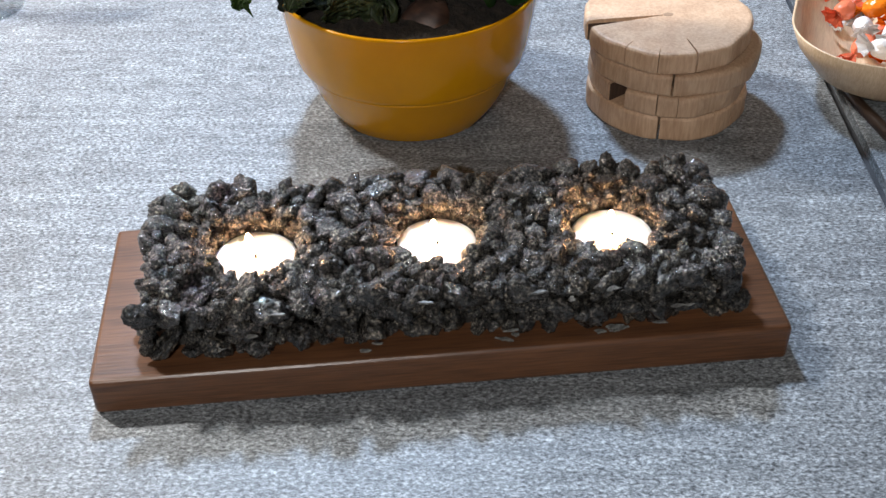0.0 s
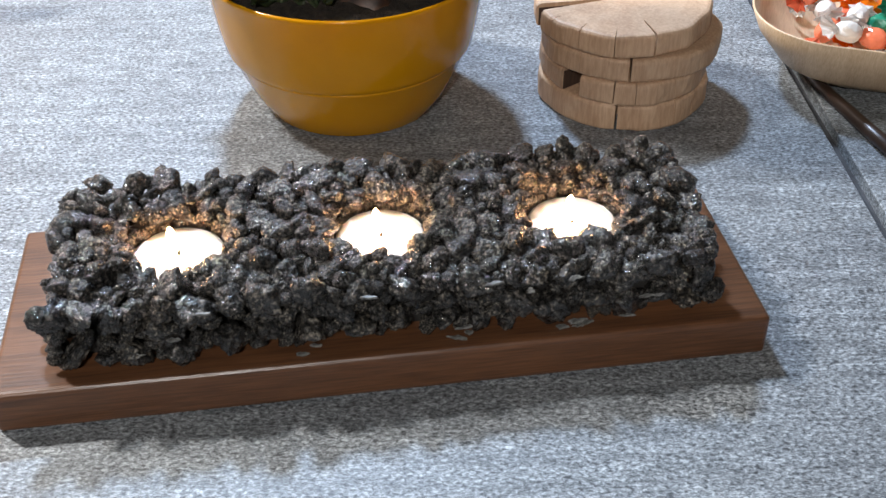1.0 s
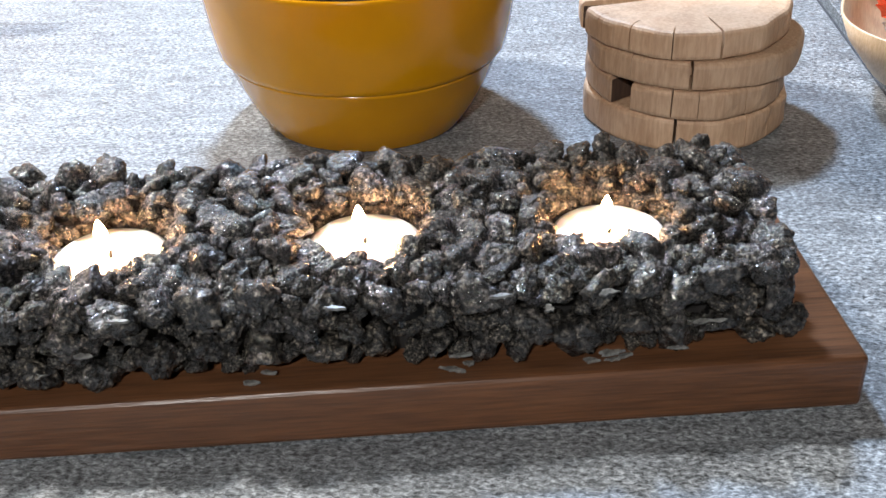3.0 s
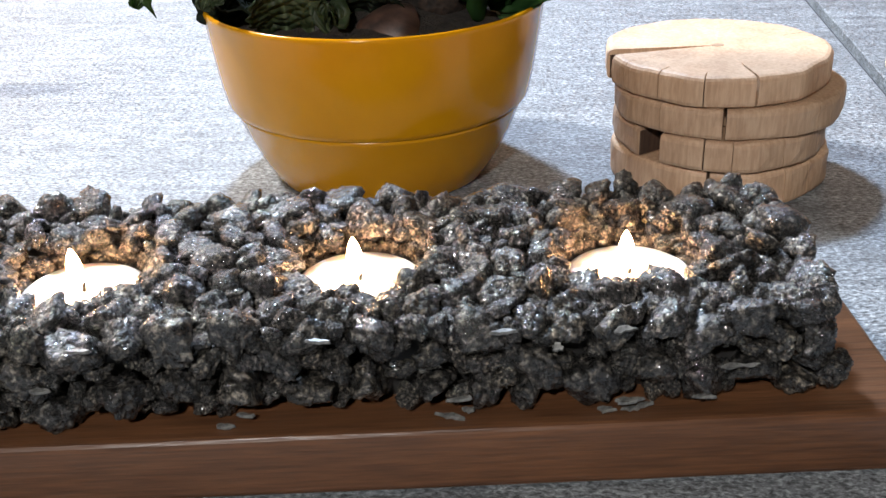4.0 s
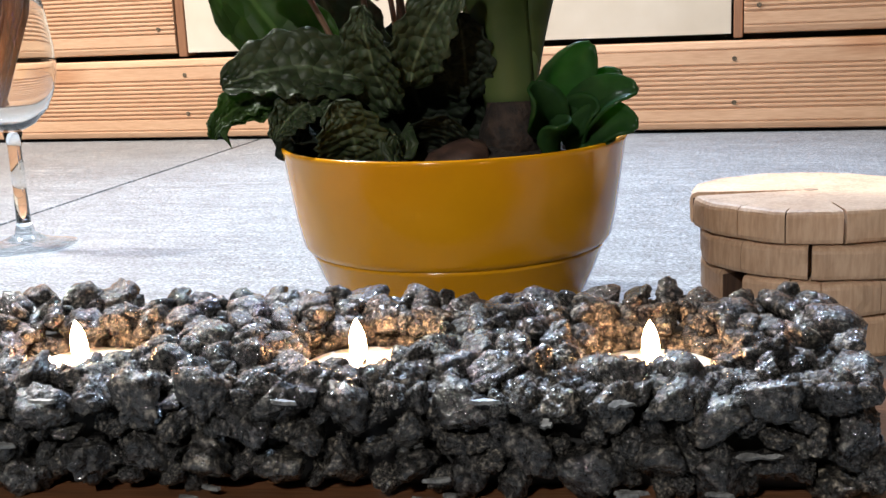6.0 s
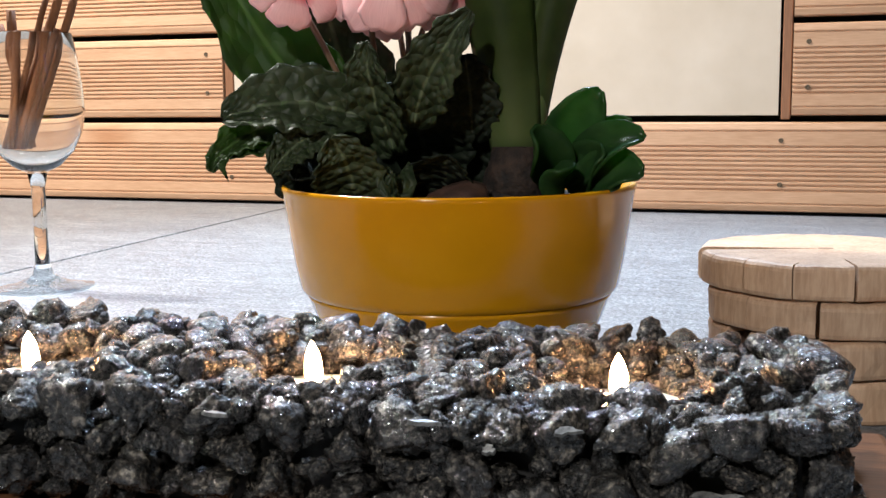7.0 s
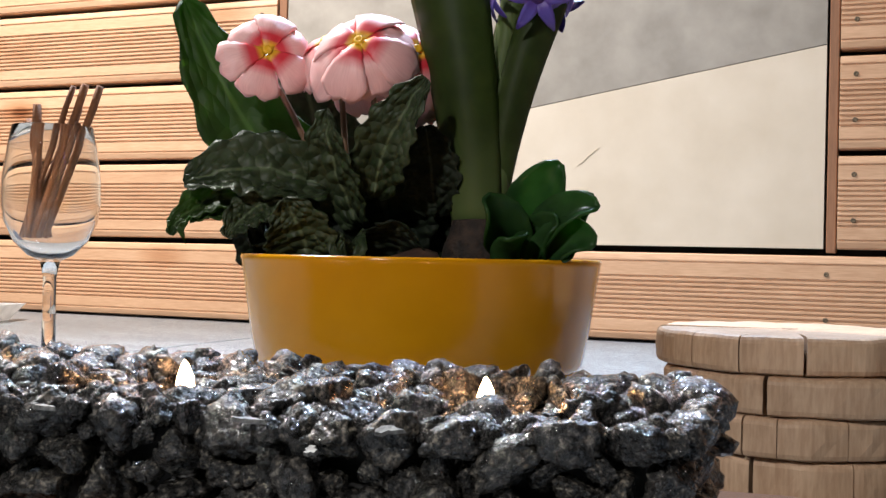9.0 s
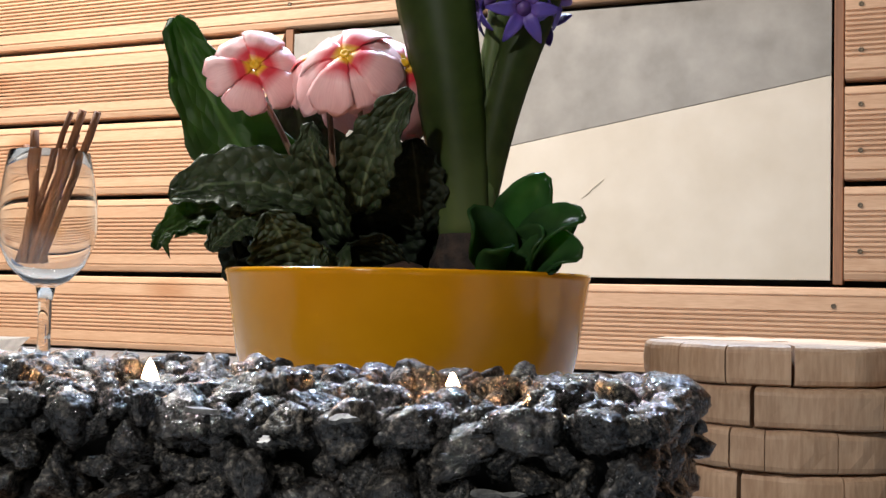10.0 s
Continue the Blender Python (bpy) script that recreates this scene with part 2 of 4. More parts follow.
M_GREYTILE = mottled("grey_cement_tile", [(0.3, (0.25, 0.222, 0.190)), (0.7, (0.39, 0.35, 0.305))], 22, 0.55, 0.1, 0.001, (1, 1, 1), 8)
M_ROOM = mottled("room_paint", [(0.3, (0.27, 0.265, 0.26)), (0.7, (0.34, 0.335, 0.33))], 3, 0.9, 0)
M_VEIN = plain("brown_vein", (0.55, 0.45, 0.34), 0.7)
M_SCREW = plain("dull_screw", (0.16, 0.12, 0.08), 0.5, 0.6)
M_DARKSTICK = plain("dark_brown_lacquer", (0.035, 0.020, 0.014), 0.35)
M_WHITEPAPER = plain("white_paper", (0.70, 0.68, 0.66), 0.7)
M_BLUE = plain("dark_blue_plastic", (0.012, 0.035, 0.10), 0.3)
M_PAPER = plain("pale_blue_paper", (0.62, 0.66, 0.80), 0.7)


# ---- helpers for building ----
def mesh_of(bm, name, mat, smooth=False):
    me = bpy.data.meshes.new(name)
    bm.normal_update()
    bm.to_mesh(me)
    bm.free()
    if mat:
        me.materials.append(mat)
    if smooth:
        me.shade_smooth()
    return me


def thing(name, label, category, at=(0, 0, 0), turn=0.0, group="", kind=""):
    ob = new(name)
    ob.matrix_basis = pose(*at, 0, 0, turn)
    return tagged(ob, label, category, group, kind)


def part(name, bm, mat, parent, label="", smooth=False, m=None):
    ob = new(name, bm if isinstance(bm, bpy.types.Mesh) else mesh_of(bm, name, mat, smooth))
    ob.parent = parent
    if m is not None:
        ob.matrix_basis = m
    if label:
        ob["label"] = label
    return ob


def box(x0, x1, y0, y1, z0, z1, bevel=0.0, segments=2):
    bm = bmesh.new()
    bmesh.ops.create_cube(bm, size=1, matrix=Matrix.Translation(((x0 + x1) / 2, (y0 + y1) / 2, (z0 + z1) / 2)) @ Matrix.Diagonal((x1 - x0, y1 - y0, z1 - z0, 1)))
    if bevel:
        bmesh.ops.bevel(bm, geom=bm.edges[:], offset=bevel, segments=segments, affect="EDGES", profile=0.5)
    return bm


def lathe(profile, steps=64):
    """A solid of revolution about z, from (radius, height) pairs."""
    bm = bmesh.new()
    rings = []
    for r, z in profile:
        if r < 1e-6:
            rings.append([bm.verts.new((0, 0, z))])
        else:
            rings.append([bm.verts.new((r * math.cos(2 * math.pi * i / steps), r * math.sin(2 * math.pi * i / steps), z)) for i in range(steps)])
    for a, b in zip(rings, rings[1:]):
        for i in range(steps):
            j = (i + 1) % steps
            if len(a) == 1 and len(b) > 1:
                bm.faces.new((a[0], b[j], b[i]))
            elif len(b) == 1 and len(a) > 1:
                bm.faces.new((a[i], a[j], b[0]))
            elif len(a) > 1:
                bm.faces.new((a[i], a[j], b[j], b[i]))
    return bm


def tube(points, radii, steps=8):
    bm = bmesh.new()
    rings = []
    for k, p in enumerate(points):
        p = Vector(p)
        d = (Vector(points[min(k + 1, len(points) - 1)]) - Vector(points[max(k - 1, 0)])).normalized()
        side = d.cross(Vector((0.31, 0.9, 0.2))).normalized()
        up = side.cross(d)
        rings.append([bm.verts.new(p + radii[k] * (math.cos(2 * math.pi * i / steps) * side + math.sin(2 * math.pi * i / steps) * up)) for i in range(steps)])
    for a, b in zip(rings, rings[1:]):
        for i in range(steps):
            bm.faces.new((a[i], a[(i + 1) % steps], b[(i + 1) % steps], b[i]))
    bm.faces.new(rings[0][::-1])
    bm.faces.new(rings[-1])
    return bm


def bezier(a, c, b, t):
    return (1 - t) ** 2 * a + 2 * t * (1 - t) * c + t * t * b


def blade(base, ctrl, tip, width, face, shape, cup=0.15, crinkle=0.0, n=14, k=8, seed=0.0, thick=0.0005, notch=0.0):
    """A leaf or petal: a curved sheet along a bent spine, with its outline from shape(t), cupped and crinkled, with thickness."""
    base, ctrl, tip, face = Vector(base), Vector(ctrl), Vector(tip), Vector(face).normalized()
    bm = bmesh.new()
    uv = bm.loops.layers.uv.new("uv")
    grid, where = [], {}
    for i in range(n + 1):
        t = i / n
        p = bezier(base, ctrl, tip, t)
        d = (bezier(base, ctrl, tip, min(1, t + 0.02)) - bezier(base, ctrl, tip, max(0, t - 0.02))).normalized()
        side = d.cross(face).normalized()
        nor = side.cross(d).normalized()
        w = width * shape(t) / 2
        row = []
        for j in range(k + 1):
            s = 2 * j / k - 1
            q = p + side * (w * s) + nor * (cup * width * (s * s - 0.3) * shape(t))
            if notch and t > 0.7:
                q -= d * (notch * width * ((t - 0.7) / 0.3) ** 2 * (1 - abs(s)) ** 1.5)
            if crinkle:
                q += nor * crinkle * (noise.noise((q.x * 190 + seed, q.y * 190, q.z * 190)) + 0.6 * noise.noise((q.x * 420 + seed, q.y * 420, q.z * 420)))
                if abs(s) > 0.99:
                    q += side * (s * crinkle * 0.8 * math.sin(t * 34 + seed))
            v = bm.verts.new(q)
            where[v] = ((s + 1) / 2, t)
            row.append(v)
        grid.append(row)
    for i in range(n):
        for j in range(k):
            f = bm.faces.new((grid[i][j], grid[i][j + 1], grid[i + 1][j + 1], grid[i + 1][j]))
            for l in f.loops:
                l[uv].uv = where[l.vert]
    bm.normal_update()
    top = bm.faces[:]
    bmesh.ops.solidify(bm, geom=top, thickness=thick)
    return bm


def leaf_shape(t):
    return max(0.10, math.sin(math.pi * min(1, 0.06 + 0.90 * t ** 0.85)) ** 0.75) if t < 0.985 else 0.10


def petal_shape(t):
    return max(0.16, (0.2 + 1.15 * t ** 0.9) * (1 if t < 0.72 else math.cos((t - 0.72) / 0.28 * 1.25)))


def spread_shape(t):
    return 0.62 + 0.75 * t if t < 0.5 else max(0.06, 0.995 * math.cos((t - 0.5) / 0.5 * 1.5))


# ---- the table of stone slabs, wall and room ----
WALL_TURN = -6.17
WALL = pose(0.165, 0.879, 0, 0, 0, WALL_TURN)     # wall frame: x along the wall, y into it, origin by the panel's foot


def wall_part(name, bm, mat, parent, label="", smooth=False):
    return part(name, bm, mat, parent, label, smooth)


table = tagged(new("ground"), "table top of large grey mottled stone slabs", "table top", kind="structure")
table.matrix_basis = WALL
part("bedding", box(-1.8, 1.8, -2.1, 0.06, -0.05, -0.007), M_JOINT, table, "dark joint between slabs")
SEAMS = [-1.75, -1.10, -0.466, 0.167, 0.80, 1.43]
for a, b in zip(SEAMS, SEAMS[1:]):
    left, right = (0.0036 if e == 0.167 else 0.0018 for e in (a, b))
    part("slab", box(a + left, b - right, -1.16, -0.003, -0.02, 0, 0.0005, 1), M_TILE, table)
    part("slab", box(a + left, b - right, -2.08, -1.164, -0.02, 0, 0.0005, 1), M_TILE, table)

PITCH, GAP, ROW0 = 0.0905, 0.0062, 0.0022


def deck_profile():
    """Board section: (height from the foot, depth), flat bands at the edges and a ribbed middle."""
    h = PITCH - GAP
    pts = [(0.0, 0.004), (0.0012, 0.001), (0.006, 0.0), (0.0072, 0.0), (0.0076, 0.0012), (0.0086, 0.0012), (0.009, 0.0), (0.0195, 0.0)]
    ribs, z0, z1 = 10, 0.0195, h - 0.0195
    step = (z1 - z0) / ribs
    for i in range(ribs):
        z = z0 + i * step
        pts += [(z + step * 0.12, 0.0018), (z + step * 0.42, 0.0018), (z + step * 0.58, 0.0), (z + step * 0.98, 0.0)]
    pts += [(h - 0.019, 0.0), (h - 0.009, 0.0), (h - 0.0086, 0.0012), (h - 0.0076, 0.0012), (h - 0.0072, 0.0), (h - 0.006, 0.0), (h - 0.0012, 0.001), (h, 0.004)]
    return pts


def deck_board(x0, x1, row, parent):
    z = ROW0 + row * PITCH
    prof = deck_profile()
    bm = bmesh.new()
    ends = []
    for x in (x0, x1):
        ends.append([bm.verts.new((x, d, z + h)) for h, d in prof] + [bm.verts.new((x, 0.022, z + prof[-1][0])), bm.verts.new((x, 0.022, z))])
    n = len(ends[0])
    for i in range(n):
        j = (i + 1) % n
        bm.faces.new((ends[0][i], ends[1][i], ends[1][j], ends[0][j]))
    bm.faces.new(ends[0])
    bm.faces.new(ends[1][::-1])
    return part("board", bm, M_DECK, parent)


def screw(x, row, f, parent):
    z = ROW0 + row * PITCH + f * (PITCH - GAP)
    bm = lathe([(0, 0.0004), (0.0013, 0.0006), (0.0022, 0.0011), (0.0024, 0.0)], 14)
    bmesh.ops.rotate(bm, verts=bm.verts[:], matrix=Matrix.Rotation(math.pi / 2, 3, "X"))
    bmesh.ops.translate(bm, verts=bm.verts[:], vec=(x, 0.0004, z))
    part("screw", bm, M_SCREW, parent, "", True)


wall = tagged(new("wall_north"), "wall clad in ribbed orange-brown larch boards", "wall", kind="structure")
wall.matrix_basis = WALL
part("backing", box(-1.9, 1.9, 0.03, 0.06, 0, 1.0), M_BACK, wall, "dark backing behind the boards")
PX0, PX1, PZ0, PZ1 = -0.543, 0.0205, 0.0930, 0.357
for row in range(8):
    if 1 <= row <= 3:
        deck_board(-1.9, PX0 - 0.012, row, wall)
        deck_board(PX1 + 0.012, 1.9, row, wall)
    else:
        deck_board(-1.9, 1.9, row, wall)
    for x in (-1.25, -0.574 if 1 <= row <= 3 else -0.548, 0.046 if 1 <= row <= 3 else 0.024, 0.62):
        screw(x, row, 0.31, wall)
        screw(x, row, 0.80, wall)
part("batten", box(PX0 - 0.011, PX0 - 0.001, 0.003, 0.029, PZ0 - 0.004, PZ1 + 0.006, 0.0008, 1), M_TRIM, wall, "reddish brown batten")
part("batten", box(PX1 + 0.0025, PX1 + 0.011, 0.003, 0.029, PZ0 - 0.004, PZ1 + 0.006, 0.0008, 1), M_TRIM, wall, "reddish brown batten")

panel = tagged(new("tile_panel"), "sample panel of beige and grey tiles set in the wall", "tile panel")
panel.matrix_basis = WALL


def tile_piece(corners, name, mat, label):
    bm = bmesh.new()
    front = [bm.verts.new((x, 0.004, z)) for x, z in corners]
    back = [bm.verts.new((x, 0.016, z)) for x, z in corners]
    bm.faces.new(front)
    bm.faces.new(back[::-1])
    n = len(corners)
    for i in range(n):
        bm.faces.new((front[i], back[i], back[(i + 1) % n], front[(i + 1) % n]))
    bmesh.ops.recalc_face_normals(bm, faces=bm.faces[:])
    part(name, bm, mat, panel, label)


ZL, ZR = 0.1795, 0.2790
tile_piece([(PX0, PZ0), (PX1, PZ0), (PX1, ZR - 0.0004), (PX0, ZL - 0.0004)], "tile", M_BEIGE, "smooth beige tile")
tile_piece([(PX0, ZL + 0.0004), (PX1, ZR + 0.0004), (PX1, PZ1), (PX0, PZ1)], "tile", M_GREYTILE, "cloudy grey cement tile")

part("vein", tube([(-0.212, 0.0039, 0.1705), (-0.206, 0.0039, 0.1745), (-0.201, 0.0039, 0.180), (-0.197, 0.0039, 0.183), (-0.190, 0.0039, 0.1885)], [0.0002, 0.0005, 0.0004, 0.0006, 0.0002], 6), M_VEIN, panel, "thin brown vein in the tile")

room = tagged(new("wall_south"), "plain grey room walls behind the camera", "wall", kind="structure")
part("plaster", box(-3.2, 3.2, -3.2, -3.1, -0.8, 2.4), M_ROOM, room)
part("plaster", box(-3.2, -3.1, -3.1, 1.2, -0.8, 2.4), M_ROOM, room)
part("plaster", box(3.1, 3.2, -3.1, 1.2, -0.8, 2.4), M_ROOM, room)
part("plaster", box(-3.1, 3.1, 1.15, 1.2, -0.8, 2.4), M_ROOM, room)
tagged(new("ceiling", mesh_of(box(-3.2, 3.2, -3.2, 1.2, 2.4, 2.5), "ceiling", M_ROOM)), "plain ceiling", "ceiling", kind="structure")
tagged(new("floor", mesh_of(box(-3.1, 3.1, -3.1, 1.15, -0.85, -0.8), "floor", M_ROOM)), "plain floor", "floor", kind="structure")

# ---- the walnut board, gravel and tealights ----
BX, BW, BT = 0.1555, 0.1075, 0.0197
board = tagged(new("wooden_board", mesh_of(box(-BX, BX, 0, BW, 0, BT, 0.0022, 3), "wooden_board", M_WALNUT)), "dark walnut board with eased edges on the table", "wooden board")

CANDLES = [(-0.0828, 0.0535), (0.0008, 0.0540), (0.0825, 0.0515)]
GX0, GX1, GY0, GY1, GZ = -0.134, 0.1368, 0.0075, 0.0985, 0.0522
WELL = 0.0222

gravel = thing("gravel_bed", "block of glued wet dark gravel with three candle hollows", "gravel block")
# filler block added inside the gravel; its black colour gives the gaps their shade
bm = bmesh.new()
NX, NY = 110, 36
cols = []
for i in range(NX + 1):
    col = []
    for j in range(NY + 1):
        x = GX0 + 0.012 + (GX1 - GX0 - 0.024) * i / NX
        y = GY0 + 0.012 + (GY1 - GY0 - 0.024) * j / NY
        deep = any(math.hypot(x - cx, y - cy) < WELL + 0.0045 for cx, cy in CANDLES)
        edge = i in (0, NX) or j in (0, NY)
        col.append(bm.verts.new((x, y, BT if deep or edge else GZ - 0.0105)))
    cols.append(col)
for i in range(NX):
    for j in range(NY):
        bm.faces.new((cols[i][j], cols[i + 1][j], cols[i + 1][j + 1], cols[i][j + 1]))
part("filler_core", bm, M_CORE, gravel, "black filler block added inside the gravel for its shaded gaps")


def stone_mesh(k, level):
    """A crushed stone: a ball cut by random planes, then pitted and roughened."""
    rng = random.Random(100 + k)
    planes = []
    for _ in range(rng.randint(9, 13)):
        z = rng.uniform(-1, 1)
        a = rng.uniform(0, 2 * math.pi)
        s = math.sqrt(1 - z * z)
        planes.append((Vector((s * math.cos(a), s * math.sin(a), z)), rng.uniform(0.52, 0.92)))
    bm = bmesh.new()
    bmesh.ops.create_icosphere(bm, subdivisions=level, radius=1)
    sx, sy, sz = rng.uniform(1.0, 1.35), rng.uniform(0.85, 1.1), rng.uniform(0.68, 0.95)
    for v in bm.verts:
        d = v.co.normalized()
        r = min([1.15] + [h / d.dot(n) for n, h in planes if d.dot(n) > 0.05])
        r *= 1.04
        for wave, depth in ((2.0, 0.14), (5.0, 0.13), (11.0, 0.085), (21.0, 0.05)):
            r += depth * noise.noise((d.x * wave + k * 7, d.y * wave, d.z * wave))
        v.co = 0.0054 * Vector((d.x * r * sx, d.y * r * sy, d.z * r * sz))
    return mesh_of(bm, "stone", M_STONE, True)


STONES = [stone_mesh(k, 4) for k in range(26)]
COARSE = [stone_mesh(k, 3) for k in range(26)]
rng = random.Random(11)
spots = []


def free(x, y, z, gap):
    return all((x - a) ** 2 + (y - b) ** 2 + (z - c) ** 2 > (gap * (r + 1) / 2) ** 2 for a, b, c, r in spots)


def spread(count, place, gap, sizes):
    for _ in range(count):
        x, y, z = place()
        r = rng.uniform(*sizes) ** 1.0
        if free(x, y, z, gap * (0.72 + 0.28 * r)):
            spots.append((x, y, z, r))


def in_well(x, y, extra=0.0):
    return any(math.hypot(x - cx, y - cy) < WELL + extra for cx, cy in CANDLES)


def on_top():
    while True:
        x, y = rng.uniform(GX0 + 0.004, GX1 - 0.004), rng.uniform(GY0 + 0.004, GY1 - 0.004)
        if not in_well(x, y, 0.002):
            return x, y, GZ - (0.0070 if y < 0.036 else 0.0055) + rng.uniform(-0.002, 0.0025)


def on_front():
    return rng.uniform(GX0 + 0.003, GX1 - 0.003), GY0 + 0.0045 + rng.uniform(-0.001, 0.002), rng.uniform(BT + 0.0035, GZ - 0.006)


def on_back():
    return rng.uniform(GX0 + 0.003, GX1 - 0.003), GY1 - 0.0045, rng.uniform(BT + 0.0045, GZ - 0.007)


def on_left():
    return GX0 + 0.0045 + rng.uniform(-0.001, 0.001), rng.uniform(GY0 + 0.004, GY1 - 0.004), rng.uniform(BT + 0.0045, GZ - 0.007)


def on_right():
    return GX1 - 0.0072 + rng.uniform(-0.0008, 0.0004), rng.uniform(GY0 + 0.004, GY1 - 0.004), rng.uniform(BT + 0.0045, GZ - 0.007)


def on_well():
    cx, cy = rng.choice(CANDLES)
    a = rng.uniform(0, 2 * math.pi)
    r = WELL + 0.0015
    return cx + r * math.cos(a), cy + r * math.sin(a), rng.uniform(0.033, GZ - 0.006)


for gap, sizes, tries in ((0.0120, (1.15, 1.4), 600), (0.0096, (0.9, 1.15), 9000), (0.0070, (0.55, 0.8), 8000)):
    spread(tries, on_front, gap, sizes)
    spread(tries, on_top, gap, sizes)
    spread(tries // 2, on_right, gap, sizes)
    spread(tries // 2, on_left, gap, sizes)
    spread(tries, on_well, gap * 0.82, (min(sizes[0], 0.95), min(sizes[1], 1.05)))
    spread(tries // 2, on_back, gap, sizes)


def stone_matrix(x, y, z, r):
    turn = Euler((rng.uniform(-0.7, 0.7), rng.uniform(-0.7, 0.7), rng.uniform(0, 6.28)))
    k = r
    return Matrix.LocRotScale((x, y, z), turn, (k, k, k * rng.uniform(0.85, 1.15)))


spots.sort(key=lambda s: s[1])
verts, faces = [], []
for i, (x, y, z, r) in enumerate(spots):
    k, m = rng.randrange(26), stone_matrix(x, y, z, r)
    if i < 300:
        part("stone", STONES[k], None, gravel, "", False, m)
    else:
        me = COARSE[k]
        at = len(verts)
        verts += [tuple(m @ v.co) for v in me.vertices]
        faces += [tuple(at + k for k in p.vertices) for p in me.polygons]
me = bpy.data.meshes.new("gravel_rest")
me.from_pydata(verts, [], faces)
me.materials.append(M_STONES)
me.shade_smooth()
rest = part("gravel_rest", me, None, gravel)
tagged(rest, kind="stuff")

# pale flat slivers of cut stone on the front
rng = random.Random(5)
FLAKES = [(rng.uniform(-0.10, 0.125), 0.0050 + rng.uniform(-0.0004, 0.0018), rng.choice((0.024, 0.027, 0.0305, 0.034, 0.0375, 0.041, 0.0465))) for _ in range(12)]
FLAKES += [(-0.036, 0.0055, 0.0206), (-0.030, 0.0075, 0.0225), (0.026, 0.006, 0.0207), (0.031, 0.0075, 0.0215), (0.069, 0.006, 0.0207), (0.080, 0.0065, 0.0215), (0.076, 0.0060, 0.0207)]
for x, y, z in FLAKES:
    bm = bmesh.new()
    n = 13
    w, d = rng.uniform(0.0022, 0.0042), rng.uniform(0.0007, 0.0014)
    ring = [(w * math.cos(2 * math.pi * i / n) * rng.uniform(0.4, 1.2), d * math.sin(2 * math.pi * i / n) * rng.uniform(0.35, 1.2)) for i in range(n)]
    lo = [bm.verts.new((a, b, -0.0005)) for a, b in ring]
    hi = [bm.verts.new((a * 0.9, b * 0.9, 0.0005)) for a, b in ring]
    bm.faces.new(lo[::-1])
    bm.faces.new(hi)
    for i in range(n):
        bm.faces.new((lo[i], lo[(i + 1) % n], hi[(i + 1) % n], hi[i]))
    part("flake", bm, M_FLAKE, gravel, "pale grey flat stone flake", False, pose(x, y, z, rng.uniform(8, 60) if z > 0.024 else rng.uniform(4, 14), rng.uniform(-8, 8), rng.uniform(-12, 12)))


def tealight(x, y, lean):
    t = thing("tealight", "lit white tealight set in the gravel hollow", "candle", (x, y, BT + 0.0003), 0, "tealights in the gravel")
    part("cup", lathe([(0, 0), (0.0180, 0), (0.0186, 0.0006), (0.0187, 0.0186), (0.0188, 0.0189), (0.0186, 0.0189), (0.0185, 0.0184), (0.0184, 0.001), (0, 0.001)], 40), M_CUP, t, "thin aluminium cup", True)
    part("wax", lathe([(0, 0.0012), (0.0178, 0.0012), (0.0182, 0.0190), (0.0176, 0.0196), (0.0120, 0.0191), (0.004, 0.0188), (0, 0.0189)], 40), M_WAX, t, "white molten wax", True)
    part("wick", tube([(0, 0, 0.018), (0.0002, 0, 0.0215), (0.0006 + lean, 0, 0.0245)], [0.0006, 0.0006, 0.0005], 8), M_WICK, t, "black burnt wick", True)
    fl = lathe([(0, 0.0206), (0.0012, 0.0210), (0.0021, 0.0224), (0.0025, 0.0246), (0.0024, 0.0268), (0.0021, 0.0288), (0.0015, 0.0308), (0.0007, 0.0325), (0, 0.0334)], 28)
    for v in fl.verts:
        v.co.x += lean * (1 + 30 * max(0, v.co.z - 0.0212))
    part("flame", fl, M_FLAME, t, "bright yellow-white flame", True)


for (x, y), lean in zip(CANDLES, (-0.0015, -0.0012, -0.0010)):
    tealight(x, y, lean)


# ---- yellow planter with primrose, hyacinth and a succulent ----
POT = (0.003, 0.2465)
pot = thing("flower_pot", "glossy mustard-yellow ceramic flower pot on the table", "flower pot", (*POT, 0))
part("foot", lathe([(0, 0.0008), (0.0465, 0.0008), (0.0482, 0.0), (0.0496, 0.0012), (0.0558, 0.0120), (0.0614, 0.0240), (0.0648, 0.0330), (0.0661, 0.0350), (0.0600, 0.0352), (0, 0.0352)], 128), M_POT, pot, "tapered glazed foot", True)
part("vessel", lathe([(0.0600, 0.0352), (0.0661, 0.0352), (0.0668, 0.0357), (0.0677, 0.0367), (0.0684, 0.0384), (0.0706, 0.0490), (0.0734, 0.0680), (0.0749, 0.0780), (0.0755, 0.0796), (0.0750, 0.0808), (0.0737, 0.0806),
                      (0.0724, 0.0790), (0.0700, 0.0660), (0.0600, 0.0590), (0, 0.0580)], 128), M_POT, pot, "", True)
bm = lathe([(0.0704, 0.0680), (0.062, 0.0725), (0.045, 0.0760), (0.025, 0.0775), (0.012, 0.078), (0, 0.078)], 64)
for v in bm.verts:
    v.co.z += 0.0030 * noise.noise((v.co.x * 120, v.co.y * 120, 3)) + 0.0015 * noise.noise((v.co.x * 400, v.co.y * 400, 5))
tagged(new("potting_soil", mesh_of(bm, "potting_soil", M_SOIL, True)), "dark potting soil filling the yellow pot", "soil").matrix_basis = pose(*POT, 0)

